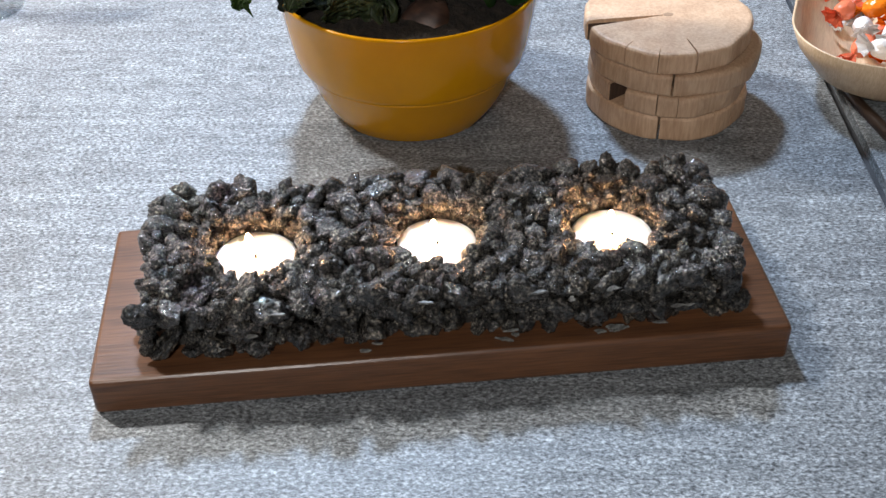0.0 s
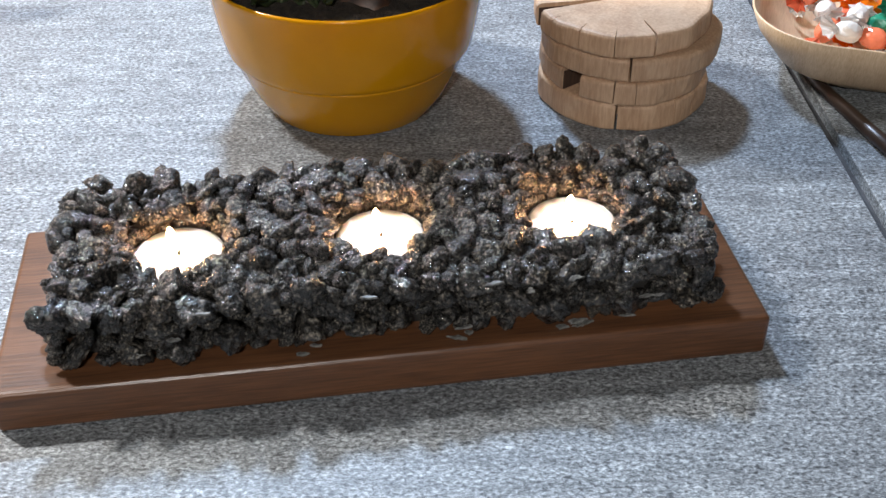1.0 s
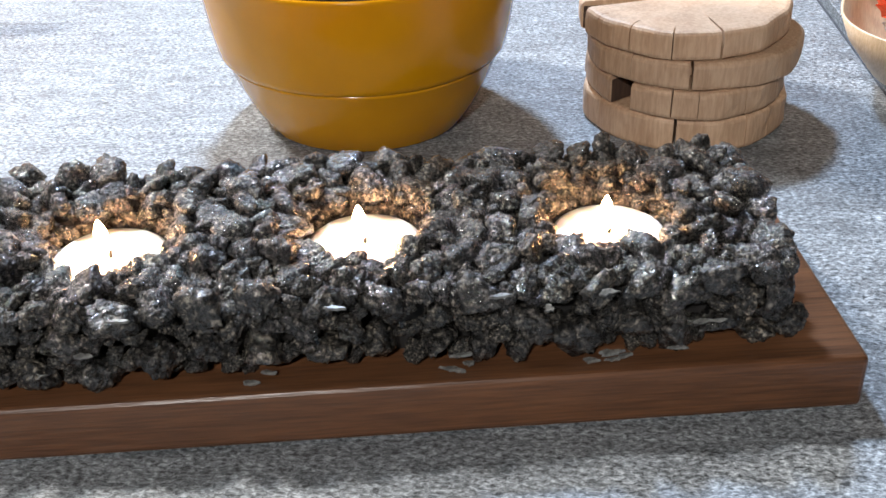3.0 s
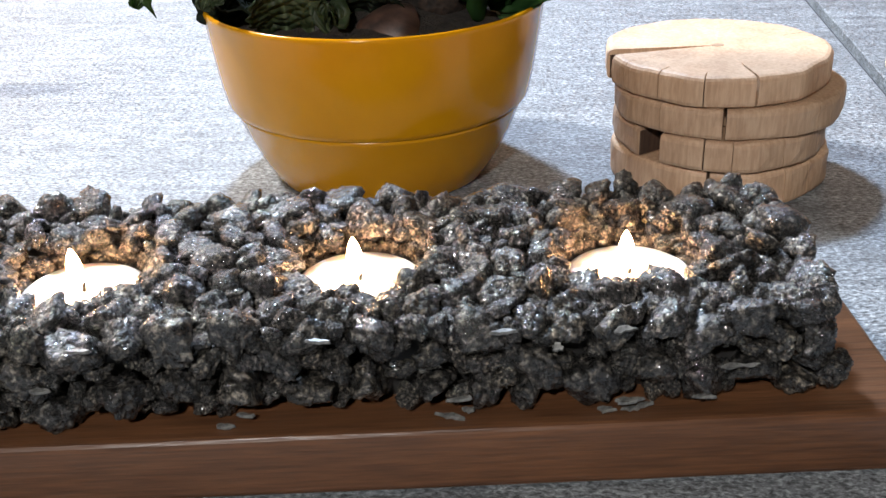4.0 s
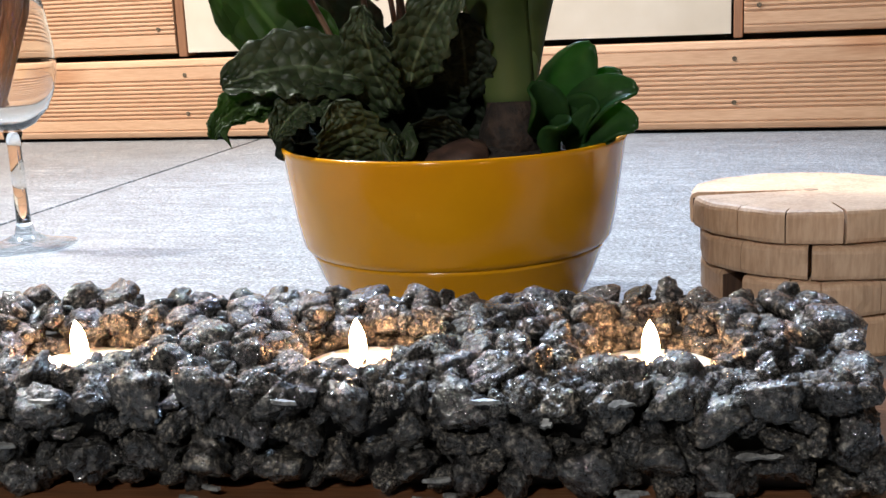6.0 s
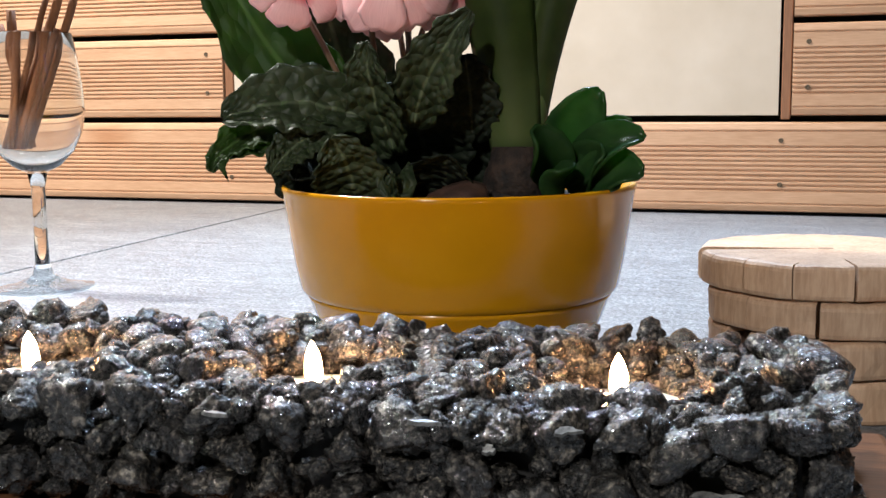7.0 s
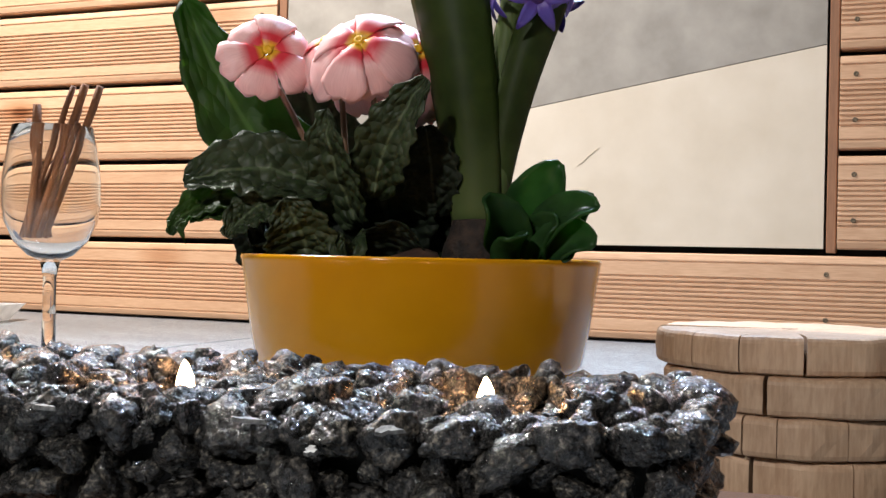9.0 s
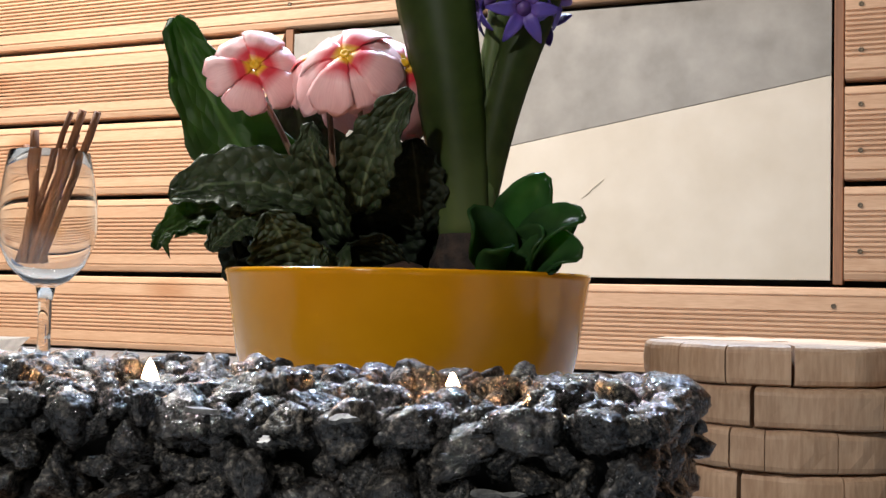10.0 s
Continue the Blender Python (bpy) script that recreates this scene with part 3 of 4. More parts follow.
primrose = thing("primrose", "pink primrose with yellow eyes and crinkled dark leaves", "flower", (0, 0, 0))
LEAVES = [
    ((-0.026, 0.246, 0.085), (-0.080, 0.248, 0.122), (-0.110, 0.244, 0.194), 0.041, (0.45, -1, 0.10), M_LEAF_LIGHT),
    ((-0.030, 0.265, 0.085), (-0.058, 0.270, 0.125), (-0.066, 0.275, 0.176), 0.044, (0.2, -1, 0.2), M_LEAF),
    ((-0.030, 0.224, 0.108), (-0.058, 0.206, 0.124), (-0.086, 0.203, 0.109), 0.031, (-0.05, -0.90, 0.50), M_LEAF),
    ((-0.056, 0.214, 0.106), (-0.083, 0.208, 0.108), (-0.092, 0.203, 0.088), 0.015, (-0.1, -0.9, 0.4), M_LEAF_LIGHT),
    ((-0.046, 0.217, 0.104), (-0.066, 0.211, 0.104), (-0.084, 0.207, 0.095), 0.018, (0, -0.8, 0.6), M_LEAF_LIGHT),
    ((-0.040, 0.212, 0.104), (-0.058, 0.203, 0.102), (-0.064, 0.199, 0.087), 0.016, (0, -1, 0.2), M_LEAF),
    ((-0.033, 0.212, 0.072), (-0.030, 0.200, 0.088), (-0.037, 0.194, 0.102), 0.029, (0.05, -1, 0.3), M_LEAF),
    ((-0.020, 0.232, 0.092), (-0.030, 0.214, 0.118), (-0.026, 0.209, 0.139), 0.024, (-0.3, -1, 0.35), M_LEAF),
    ((-0.012, 0.228, 0.104), (-0.006, 0.210, 0.126), (0.0155, 0.208, 0.150), 0.024, (0.25, -1, 0.4), M_LEAF),
    ((-0.012, 0.222, 0.074), (-0.014, 0.205, 0.082), (-0.013, 0.196, 0.087), 0.020, (0, -1, 0.5), M_LEAF),
    # inner leaves, coloured almost black to stand for the shade between them
    ((0.010, 0.240, 0.098), (0.013, 0.226, 0.116), (0.010, 0.226, 0.134), 0.024, (0.1, -0.9, 0.5), M_LEAF_SHADE),
    ((-0.021, 0.235, 0.080), (-0.049, 0.222, 0.098), (-0.057, 0.210, 0.084), 0.034, (-0.3, -0.9, 0.5), M_LEAF_SHADE),
    ((-0.020, 0.250, 0.080), (-0.035, 0.245, 0.110), (-0.052, 0.235, 0.118), 0.042, (0, -1, 0.3), M_LEAF_SHADE),
    ((-0.010, 0.250, 0.080), (-0.012, 0.240, 0.100), (-0.015, 0.232, 0.120), 0.046, (0, -1, 0.2), M_LEAF_SHADE),
    ((0.000, 0.255, 0.080), (0.010, 0.245, 0.100), (0.014, 0.236, 0.116), 0.044, (0.1, -1, 0.2), M_LEAF_SHADE),
    ((-0.020, 0.270, 0.080), (-0.020, 0.280, 0.110), (-0.020, 0.285, 0.132), 0.050, (0, -1, 0.2), M_LEAF_SHADE),
    ((0.005, 0.270, 0.080), (0.012, 0.280, 0.112), (0.016, 0.285, 0.136), 0.034, (0, -1, 0.2), M_LEAF_SHADE),
    ((-0.035, 0.260, 0.080), (-0.060, 0.270, 0.100), (-0.078, 0.275, 0.108), 0.038, (0, -0.8, 0.6), M_LEAF_SHADE),
    ((0.000, 0.225, 0.074), (0.004, 0.212, 0.086), (0.006, 0.205, 0.094), 0.030, (0.1, -1, 0.4), M_LEAF_SHADE),
    ((-0.050, 0.232, 0.074), (-0.058, 0.218, 0.086), (-0.054, 0.208, 0.094), 0.032, (-0.2, -1, 0.3), M_LEAF_SHADE),
]
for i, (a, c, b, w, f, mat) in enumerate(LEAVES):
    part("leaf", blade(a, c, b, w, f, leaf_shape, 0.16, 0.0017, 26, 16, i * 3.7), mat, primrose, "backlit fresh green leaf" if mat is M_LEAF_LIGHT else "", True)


def flower(centre, normal, size, spin, droop, seed, petals=6):
    """A primrose bloom: stalk, calyx, petals with notched tips and a yellow eye."""
    c, n = Vector(centre), Vector(normal).normalized()
    rot = n.to_track_quat("Z", "Y").to_matrix()
    r = random.Random(seed)
    root = Vector((-0.024 + r.uniform(-0.012, 0.012), 0.250 + r.uniform(-0.01, 0.01), 0.080))
    back = c - n * 0.012
    part("stalk", tube([bezier(root, (root + back) / 2 + Vector((0, 0, 0.012)), back, t / 6) for t in range(7)], [0.0013] * 7, 8), M_STALK, primrose, "thin reddish stalk", True)
    part("calyx", tube([back, c - n * 0.004, c - n * 0.0008], [0.0014, 0.0022, 0.0016], 10), M_LEAF_LIGHT, primrose, "green calyx", True)
    for i in range(petals):
        a = spin + 2 * math.pi * i / petals + r.uniform(-0.1, 0.1)
        out = rot @ Vector((math.cos(a), math.sin(a), 0))
        s = size * r.uniform(0.92, 1.1)
        lift = n * (0.0008 * (i % 2))
        tip = c + out * s - n * s * droop * r.uniform(0.8, 1.2) + lift
        mid = c + out * s * 0.6 + n * s * 0.12 + lift
        part("petal", blade(c + out * 0.0012 + lift, mid, tip, s * 0.84, n, petal_shape, -0.10, 0.0004, 14, 10, seed + i, 0.0003, 0.11), M_PETAL, primrose, "", True)
    eye = lathe([(0.0022, 0.0002), (0.0018, 0.0010), (0.0010, 0.0008), (0, 0.0002)], 10)
    bmesh.ops.transform(eye, matrix=Matrix.Translation(c + n * 0.0012) @ rot.to_4x4(), verts=eye.verts[:])
    part("eye", eye, M_EYE, primrose, "yellow flower eye", True)


flower((-0.0610, 0.227, 0.166), (0.45, -0.80, 0.36), 0.0205, 0.3, 0.22, 1)
flower((-0.0165, 0.219, 0.167), (0.06, -0.84, 0.52), 0.0235, 0.5, 0.55, 2, 8)
flower((-0.038, 0.236, 0.171), (-0.25, -0.6, 0.75), 0.020, 0.1, 0.70, 3)
flower((0.002, 0.236, 0.166), (0.55, -0.6, 0.50), 0.0225, 0.9, 0.75, 4)
flower((-0.016, 0.240, 0.177), (0.10, -0.45, 0.85), 0.022, 0.2, 0.45, 5)
flower((-0.030, 0.248, 0.162), (-0.25, -0.75, 0.35), 0.018, 0.7, 0.70, 6)

hyacinth = thing("hyacinth", "violet hyacinth with thick upright green leaves", "flower")
part("leaf", blade((0.0290, 0.233, 0.092), (0.0215, 0.230, 0.190), (-0.012, 0.226, 0.290), 0.0345, (-0.10, -1, 0.05), spread_shape, -0.26, 0, 22, 12, 0, 0.0022), M_BLADE, hyacinth, "", True)
part("leaf", blade((0.0350, 0.237, 0.092), (0.0425, 0.236, 0.180), (0.098, 0.232, 0.262), 0.0175, (0.30, -1, 0.05), spread_shape, -0.26, 0, 22, 12, 0, 0.0022), M_BLADE, hyacinth, "", True)
part("leaf", blade((0.031, 0.250, 0.090), (0.033, 0.258, 0.150), (0.044, 0.262, 0.225), 0.016, (0, -1, 0), spread_shape, 0.2, 0, 18, 8, 0, 0.0022), M_BLADE, hyacinth, "", True)
part("leaf", blade((0.026, 0.246, 0.090), (0.018, 0.256, 0.150), (0.004, 0.262, 0.235), 0.022, (0, -1, 0), spread_shape, 0.2, 0, 18, 8, 0, 0.0022), M_BLADE, hyacinth, "", True)
bm = tube([(0.0300, 0, 0.080), (0.0304, 0, 0.094), (0.0304, 0, 0.103), (0.0303, 0, 0.111), (0.0306, 0, 0.117), (0.0308, 0, 0.122), (0.031, 0, 0.125)], [0.0098, 0.0104, 0.0110, 0.0116, 0.0112, 0.0080, 0.003], 24)
for v in bm.verts:
    v.co.y = 0.240 + 0.62 * v.co.y
part("sheath", bm, M_SHEATH, hyacinth, "pale green leaf sheath", True)
part("stem", tube([(0.030, 0.244, 0.090), (0.036, 0.243, 0.15), (0.0435, 0.242, 0.20), (0.047, 0.242, 0.255)], [0.006, 0.0055, 0.005, 0.002], 12), M_BLADE, hyacinth, "", True)
part("bulb", lathe([(0, 0), (0.010, 0.001), (0.0150, 0.008), (0.0140, 0.015), (0.0115, 0.021), (0.0105, 0.026), (0, 0.027)], 24), M_BULB_DARK, hyacinth, "brown papery bulb", True, pose(0.030, 0.236, 0.070))
rng = random.Random(3)
for k in range(26):
    z = 0.190 + 0.0026 * k
    a = k * 2.4 - 1.2
    out = Vector((math.cos(a), math.sin(a), -0.35 if z < 0.2 else 0.05)).normalized()
    c = Vector((0.049, 0.242, z)) + out * 0.013
    rot = out.to_track_quat("Z", "Y").to_matrix()
    bm = tube([Vector((0.0445, 0.242, z + 0.003)), c, c + out * 0.004], [0.0012, 0.0026, 0.0034], 8)
    fl = part("floret", bm, M_VIOLET, hyacinth, "", True)
    for i in range(6):
        b = i * math.pi / 3
        side = rot @ Vector((math.cos(b), math.sin(b), 0))
        p0 = c + out * 0.003 + side * 0.0022
        part("petal", blade(p0, p0 + out * 0.005 + side * 0.002, p0 + side * 0.013 + out * 0.0015, 0.0058, out, leaf_shape, 0.1, 0, 6, 4, 0, 0.0005), M_VIOLET, fl, "", True)

bulb = tagged(new("bulb", mesh_of(lathe([(0, 0), (0.010, 0.002), (0.0165, 0.009), (0.0150, 0.016), (0.0090, 0.022), (0.003, 0.027), (0, 0.028)], 24), "bulb", M_BULB, True)), "reddish papery flower bulb lying in the soil", "bulb")
bulb.matrix_basis = pose(0.020, 0.214, 0.064, 62, 0, -70)

succulent = thing("succulent", "small round-leaved glossy green plant in the pot", "plant")
ROUND = [((0.046, 0.238, 0.080), (0.052, 0.236, 0.105), (0.064, 0.232, 0.119), 0.024, (0.1, -1, 0.2)),
         ((0.048, 0.232, 0.080), (0.044, 0.216, 0.098), (0.040, 0.208, 0.103), 0.020, (-0.1, -0.8, 0.6)),
         ((0.050, 0.232, 0.080), (0.066, 0.218, 0.104), (0.082, 0.214, 0.101), 0.020, (0.2, -0.8, 0.7)),
         ((0.052, 0.230, 0.078), (0.072, 0.214, 0.094), (0.081, 0.210, 0.086), 0.018, (0.3, -1, 0.4)),
         ((0.050, 0.236, 0.080), (0.060, 0.226, 0.092), (0.066, 0.214, 0.094), 0.020, (0.1, -1, 0.4)),
         ((0.052, 0.245, 0.080), (0.066, 0.245, 0.100), (0.076, 0.240, 0.106), 0.020, (0.1, -0.8, 0.6)),
         ((0.048, 0.230, 0.076), (0.050, 0.214, 0.086), (0.050, 0.204, 0.089), 0.018, (0, -0.9, 0.5)),
         ((0.056, 0.232, 0.076), (0.066, 0.222, 0.082), (0.072, 0.212, 0.082), 0.018, (0.2, -0.9, 0.5))]
for i, (a, c, b, w, f) in enumerate(ROUND):
    part("leaf", blade(a, c, b, w, f, leaf_shape, 0.2, 0.0003, 12, 8, i, 0.0012), M_ROUND, succulent, "", True)


# ---- stack of wooden slices ----
def wood_slice(centre, radius, z0, z1, notches, seed, label, top=False):
    r = random.Random(seed)
    ph = [r.uniform(0, 6.28) for _ in range(4)]

    def rim(a):
        return radius * (1 + 0.020 * math.sin(2 * a + ph[0]) + 0.014 * math.sin(3 * a + ph[1]) + 0.010 * math.sin(7 * a + ph[2]) + 0.006 * math.sin(12 * a + ph[3]))

    angles = [(2 * math.pi * i / 72, 1.0) for i in range(72)]
    for deg, wide, deep in notches:
        a, w = math.radians(deg) % (2 * math.pi), math.radians(wide) / 2
        angles = [p for p in angles if abs((p[0] - a + math.pi) % (2 * math.pi) - math.pi) > w + 0.012]
        flat = 1 - deep * (0.5 if deep > 0.7 else 1)
        angles += [(a - w, 1.0), (a - w * 0.96, flat), (a, 1 - deep), (a + w * 0.96, flat), (a + w, 1.0)]
    angles.sort()
    h, e = z1 - z0, 0.0026
    bm = bmesh.new()
    rings = []
    for inset, z in ((e * 0.7, z0), (e * 0.2, z0 + e * 0.25), (0, z0 + e * 0.8), (0, z0 + h * 0.5), (0, z1 - e), (e * 0.12, z1 - e * 0.55), (e * 0.45, z1 - e * 0.17), (e, z1)):
        ring = []
        for a, f in angles:
            d = rim(a) * f - inset + 0.0006 * noise.noise((9 * math.cos(a) + seed, 9 * math.sin(a), z * 160))
            dip = 0.0005 * noise.noise((5 * math.cos(a), 5 * math.sin(a), seed * 3.0))
            ring.append(bm.verts.new((d * math.cos(a), d * math.sin(a), z + (dip if z > z0 + h * 0.6 else 0))))
        rings.append(ring)
    n = len(angles)
    for p, q in zip(rings, rings[1:]):
        for i in range(n):
            bm.faces.new((p[i], p[(i + 1) % n], q[(i + 1) % n], q[i]))
    for ring, z, flip in ((rings[0], z0, True), (rings[-1], z1, False)):
        mid = bm.verts.new((0, 0, z))
        for i in range(n):
            tri = (ring[i], ring[(i + 1) % n], mid)
            bm.faces.new(tri[::-1] if flip else tri)
    ob = thing("wooden_slice", label, "wood slice", centre, 0, "stack of wooden slices")
    part("disc", bm, M_SLICE, ob)
    # thin dark sheet in each wide split: brown stain and the split's shade as colour
    for deg, wide, deep in notches:
        if deep > 0.9:
            a, r0, r1 = math.radians(deg - wide / 2 + 0.4), 0.55 * radius, 0.975 * rim(math.radians(deg - wide / 2))
            face = box(r0, r1, -0.0002, 0.0004, z0 + 0.0006, z1 - 0.0022, 0.0001, 1)
            part("crack_face", face, M_CRACK, ob, "dark stained face inside the split, its shade put into the colour", False, pose(0, 0, 0, 0, 0, math.degrees(a)))
    if top:
        bm = bmesh.new()
        ring = [(0.0030 * math.cos(a), 0.0022 * math.sin(a)) for a in (0.2, 1.5, 2.6, 3.6, 4.4, 5.5)]
        hi = [bm.verts.new((x, y, z1 + 0.0002)) for x, y in ring]
        lo = [bm.verts.new((x * 1.15, y * 1.15, z1 - 0.0006)) for x, y in ring]
        bm.faces.new(hi)
        for i in range(6):
            bm.faces.new((lo[i], lo[(i + 1) % 6], hi[(i + 1) % 6], hi[i]))
        part("pith", bm, M_PITH, ob, "small darker pith")
    return ob


CX, CY = 0.1530, 0.2260
LAYERS = (0.0, 0.0168, 0.0308, 0.0443, 0.0572)
wood_slice((CX + 0.003, CY, 0), 0.0470, LAYERS[0], LAYERS[1] - 0.0005, [(250, 1.8, 0.35), (200, 0.5, 0.2), (291, 0.6, 0.1), (310, 0.5, 0.08)], 1, "pale cracked wooden slice at the foot of a stack")
wood_slice((CX + 0.002, CY - 0.001, 0), 0.0470, LAYERS[1], LAYERS[2] - 0.0004, [(217, 15, 0.92), (248, 0.8, 0.2), (262, 0.4, 0.06), (290, 0.5, 0.1), (318, 0.6, 0.2)], 2, "pale wooden slice with an open split, in a stack")
wood_slice((CX + 0.004, CY - 0.001, 0), 0.0485, LAYERS[2], LAYERS[3] - 0.0004, [(254.5, 1.8, 0.35), (305, 0.5, 0.08), (222, 0.4, 0.06)], 3, "pale cracked wooden slice in a stack")
wood_slice((CX - 0.001, CY + 0.001, 0), 0.0478, LAYERS[3], LAYERS[4], [(186, 9.0, 0.97), (276, 1.5, 0.35), (250, 0.6, 0.14), (226, 0.5, 0.12), (204, 0.4, 0.07), (20, 0.5, 0.25), (330, 0.3, 0.1)], 4, "pale wooden slice with a long split, on top of a stack", True)


# ---- wine glass with cinnamon-coloured sticks ----
GX, GY = -0.2910, 0.4050
glass = thing("wine_glass", "clear stemmed wine glass holding brown sticks", "glass", (GX, GY, 0))
part("foot", lathe([(0, 0.0), (0.0300, 0.0), (0.0312, 0.0008), (0.0300, 0.0018), (0.0150, 0.0040), (0.0065, 0.0085), (0.0046, 0.0150), (0, 0.0150)], 48), M_GLASS, glass, "", True)
part("stem", lathe([(0, 0.0152), (0.0045, 0.0152), (0.0040, 0.040), (0.0041, 0.062), (0.0060, 0.0715), (0, 0.0715)], 24), M_GLASS, glass, "", True)
part("bowl", lathe([(0, 0.0718), (0.0058, 0.0718), (0.0140, 0.0760), (0.0224, 0.0845), (0.0280, 0.0965), (0.0301, 0.1085), (0.0298, 0.1230), (0.0272, 0.1420), (0.0247, 0.1560), (0.0243, 0.1564), (0.0239, 0.1560),
                    (0.0263, 0.1418), (0.0289, 0.1230), (0.0292, 0.1085), (0.0271, 0.0970), (0.0216, 0.0855), (0.0135, 0.0780), (0.0056, 0.0752), (0, 0.0748)], 64), M_GLASS, glass, "", True)
rng = random.Random(21)
TWIGS = [(-0.001, 0.006, -0.0215, 0.004, 0.162), (-0.006, 0.0, -0.0075, -0.006, 0.170), (-0.009, -0.006, -0.0010, -0.010, 0.157), (-0.015, 0.002, 0.0140, 0.006, 0.169),
         (-0.014, -0.005, 0.0165, -0.003, 0.181), (-0.011, 0.005, 0.0200, 0.003, 0.182), (-0.007, -0.002, 0.0240, -0.002, 0.182), (-0.001, -0.005, 0.0220, -0.006, 0.158), (-0.003, 0.003, 0.0300, 0.006, 0.182), (-0.013, 0.002, 0.0060, 0.010, 0.160)]
for k, (ax, ay, bx, by, z) in enumerate(TWIGS):
    a, b = Vector((GX + ax - 0.004, GY + ay, 0.0865)), Vector((GX + bx, GY + by, z))
    w = rng.choice((0.0019, 0.0024, 0.0029))
    pts = [a.lerp(b, t / 7) + Vector((rng.uniform(-1, 1), rng.uniform(-1, 1), 0)) * 0.0004 for t in range(8)]
    tagged(new("stick", mesh_of(tube(pts, [w * rng.uniform(0.92, 1.08) for _ in pts], 10), "stick", M_TWIG, True)), "thin brown bark stick standing in the wine glass", "stick", "sticks in the glass")


# ---- palm leaf bowl with wrapped sweets ----
def rounded_square(half, corner, n=10):
    pts = []
    for cx, cy, a0 in ((1, 1, 0), (-1, 1, 90), (-1, -1, 180), (1, -1, 270)):
        for i in range(n + 1):
            a = math.radians(a0 + 90 * i / n)
            pts.append((cx * (half - corner) + corner * math.cos(a), cy * (half - corner) + corner * math.sin(a)))
    return pts


BOWL = pose(0.325, 0.241, 0, 0, 0, -24)
bm = bmesh.new()
rings = []
for half, corner, z in ((0.038, 0.020, 0.0), (0.052, 0.028, 0.003), (0.066, 0.036, 0.012), (0.079, 0.044, 0.030), (0.084, 0.047, 0.0425), (0.0835, 0.0465, 0.0432), (0.0825, 0.046, 0.0425), (0.0770, 0.043, 0.0305), (0.064, 0.035, 0.0140), (0.050, 0.027, 0.0055), (0.036, 0.019, 0.0030)):
    rings.append([bm.verts.new((x, y, z)) for x, y in rounded_square(half, corner)])
for p, q in zip(rings, rings[1:]):
    for i in range(len(p)):
        bm.faces.new((p[i], p[(i + 1) % len(p)], q[(i + 1) % len(p)], q[i]))
bm.faces.new(rings[0][::-1])
bm.faces.new(rings[-1])
bowl = tagged(new("palm_leaf_bowl", mesh_of(bm, "palm_leaf_bowl", M_PALM, True)), "pale ribbed palm-leaf bowl with rounded corners full of sweets", "bowl")
bowl.matrix_basis = BOWL

SWEETS = [plain("wrap_orange", (0.85, 0.20, 0.01), 0.25), plain("wrap_red", (0.55, 0.05, 0.04), 0.22), plain("wrap_green", (0.02, 0.22, 0.13), 0.25),
          plain("wrap_white", (0.78, 0.74, 0.70), 0.25), plain("wrap_yellow", (0.85, 0.55, 0.06), 0.25), plain("wrap_pink", (0.78, 0.20, 0.10), 0.22)]


def sweet(m, mat, seed, label):
    r = random.Random(seed)
    t = new("wrapped_sweet")
    t.matrix_basis = m
    tagged(t, label, "sweet", "sweets in the bowl")
    bm = bmesh.new()
    bmesh.ops.create_icosphere(bm, subdivisions=3, radius=0.0062)
    for v in bm.verts:
        v.co *= 1 + 0.14 * noise.noise(v.co * 260 + Vector((seed, 0, 0)))
        v.co.x *= 1.35
    part("body", bm, mat, t)
    for s in (-1, 1):
        bm = bmesh.new()
        rings = []
        for k, (x, rad) in enumerate(((0.0075, 0.0018), (0.0095, 0.0024), (0.0125, 0.0052), (0.0152, 0.0068))):
            rings.append([bm.verts.new((s * x, rad * (1 + 0.35 * (i % 2)) * math.cos(math.pi * i / 7), 0.55 * rad * (1 + 0.35 * (i % 2)) * math.sin(math.pi * i / 7))) for i in range(14)])
        for p, q in zip(rings, rings[1:]):
            for i in range(14):
                bm.faces.new((p[i], p[(i + 1) % 14], q[(i + 1) % 14], q[i]))
        bmesh.ops.solidify(bm, geom=bm.faces[:], thickness=0.0003)
        part("twist", bm, mat, t, "twisted wrapper end")


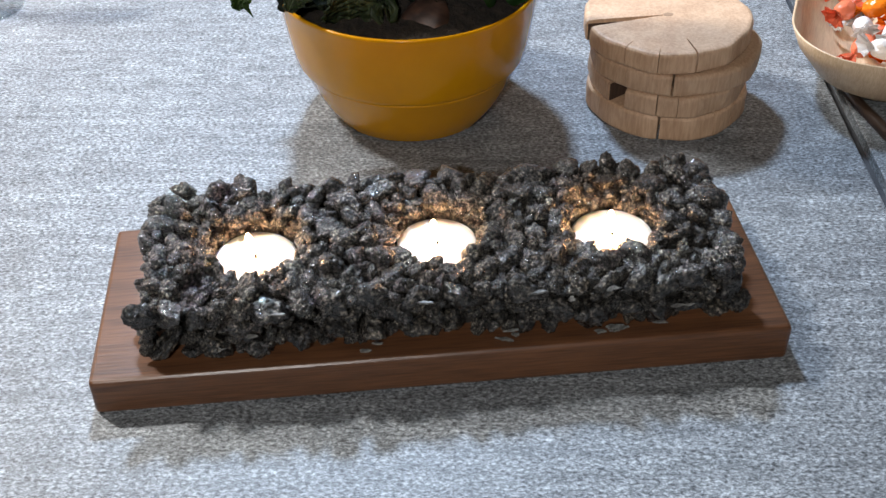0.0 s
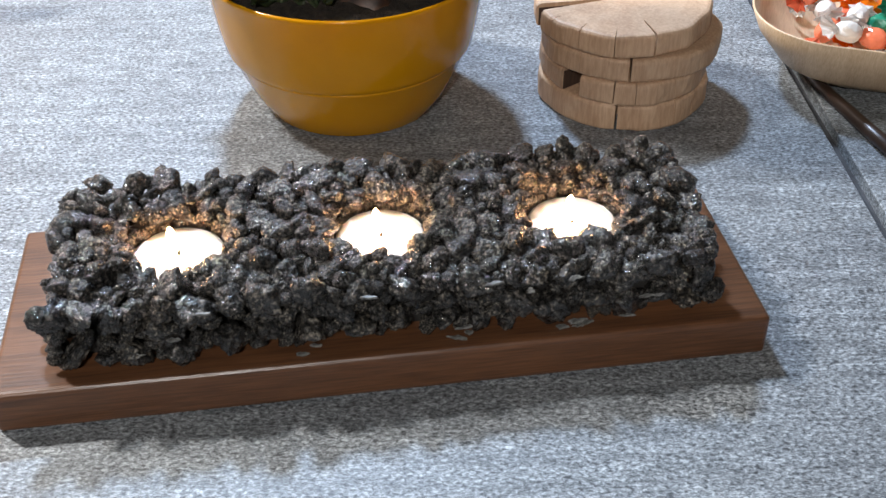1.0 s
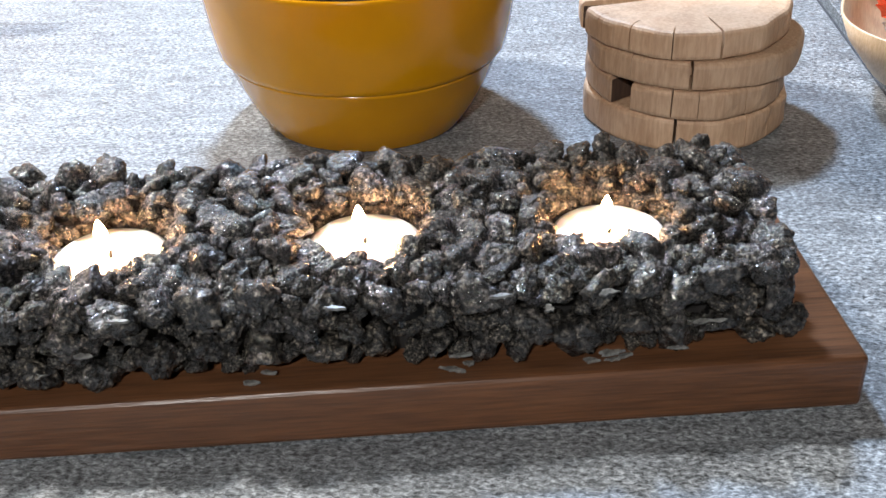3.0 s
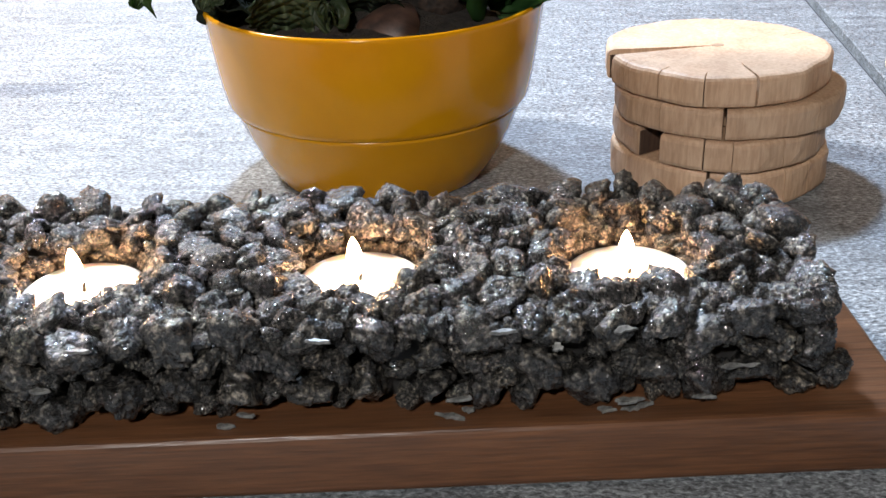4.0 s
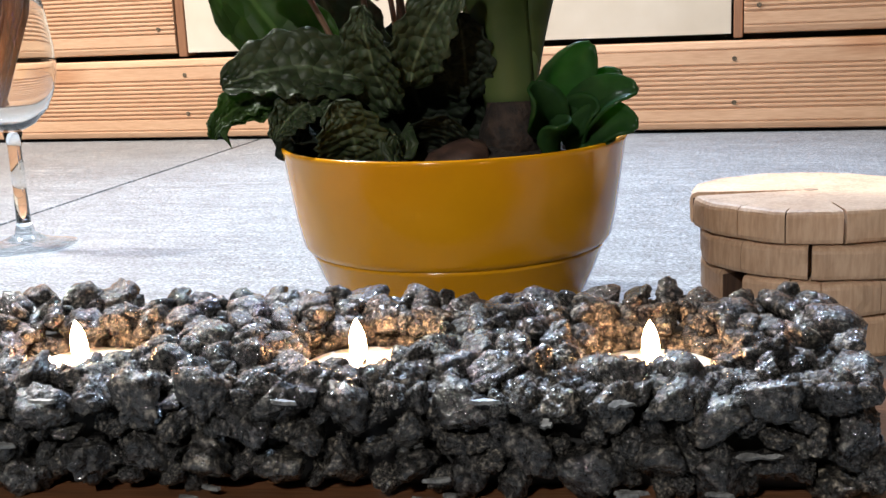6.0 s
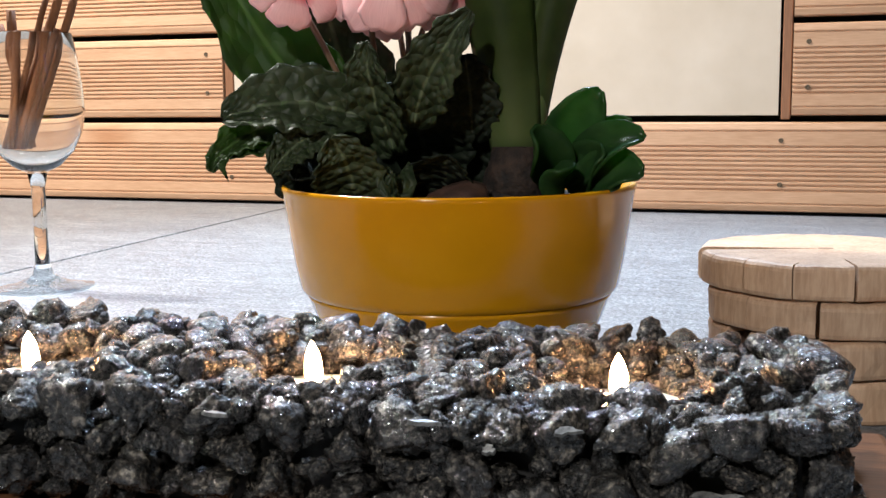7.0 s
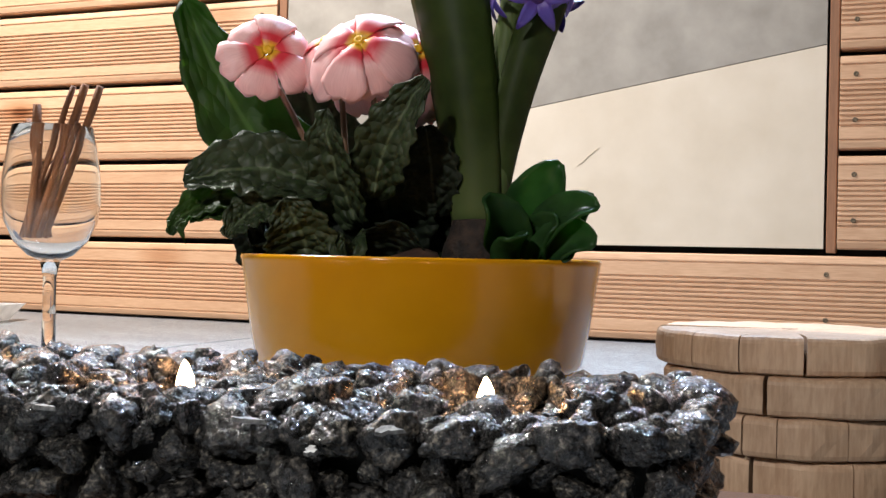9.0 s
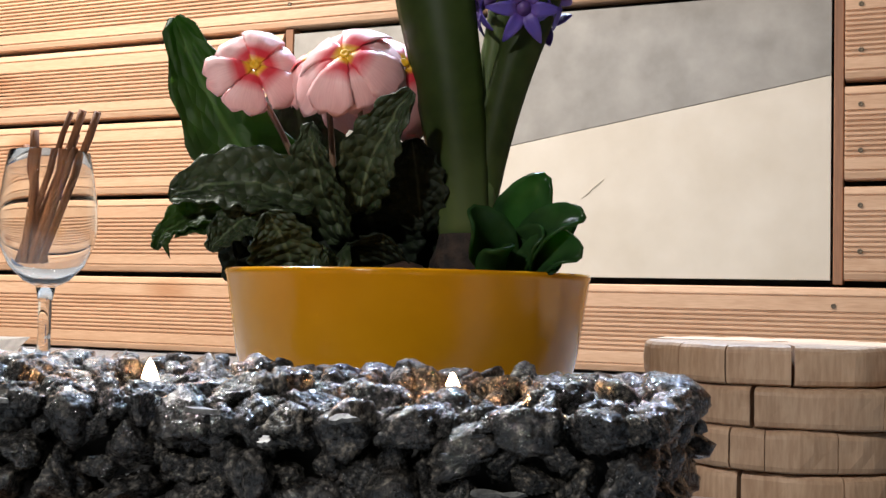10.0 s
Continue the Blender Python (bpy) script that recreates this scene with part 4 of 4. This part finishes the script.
rng = random.Random(8)
NAMES = ["orange", "red", "green", "white", "yellow", "pink"]
for k in range(44):
    a, d = k * 2.4, 0.0088 * math.sqrt(k)
    kind = (0, 3, 4, 0, 5, 0, 1, 3, 0, 4, 2, 0, 5)[(k * 5 + k // 4) % 13]
    sweet(BOWL @ pose(d * math.cos(a), d * math.sin(a), 0.016 + 0.012 * (k % 3) * (1 - d / 0.08) + 0.012 * (d / 0.055), rng.uniform(-25, 25), rng.uniform(-25, 25), rng.uniform(0, 360)), SWEETS[kind], k, NAMES[kind] + " foil-wrapped sweet in the palm-leaf bowl")

stick = thing("dark_stick", "dark brown tapered stick with a pale tip on the table", "stick")
part("shaft", tube([(0.264, 0.232, 0.0045), (0.267, 0.20, 0.0045), (0.272, 0.16, 0.0045), (0.279, 0.110, 0.0045)], [0.0030, 0.0034, 0.0040, 0.0042], 12), M_DARKSTICK, stick, "", True)
part("tip", tube([(0.279, 0.110, 0.0045), (0.2803, 0.10, 0.0045), (0.2815, 0.09, 0.0045)], [0.0043, 0.0043, 0.0040], 12), M_PAPER, stick, "pale blue tip", True)

for ob in glass.children:
    ob.visible_shadow = False


# ---- paper tray with a blue disc at the far end of the table ----
tray = thing("paper_tray", "folded white paper tray holding a dark blue disc", "tray", (-0.672, 0.795, 0), 14)
bm = bmesh.new()
lo = [bm.verts.new(p) for p in ((-0.04, -0.03, 0), (0.036, -0.03, 0), (0.036, 0.03, 0), (-0.04, 0.03, 0))]
hi = [bm.verts.new(p) for p in ((-0.052, -0.042, 0.018), (0.050, -0.042, 0.018), (0.050, 0.042, 0.018), (-0.052, 0.042, 0.018))]
bm.faces.new(lo[::-1])
for i in range(4):
    bm.faces.new((lo[i], lo[(i + 1) % 4], hi[(i + 1) % 4], hi[i]))
bmesh.ops.solidify(bm, geom=bm.faces[:], thickness=0.0012)
part("tray", bm, M_WHITEPAPER, tray, "white folded paper")
part("disc", lathe([(0, 0), (0.021, 0), (0.024, 0.002), (0.024, 0.008), (0.021, 0.010), (0, 0.010)], 40), M_BLUE, tray, "dark blue glossy disc", True, pose(0.006, 0.004, 0.0270, 78, 0, 0))
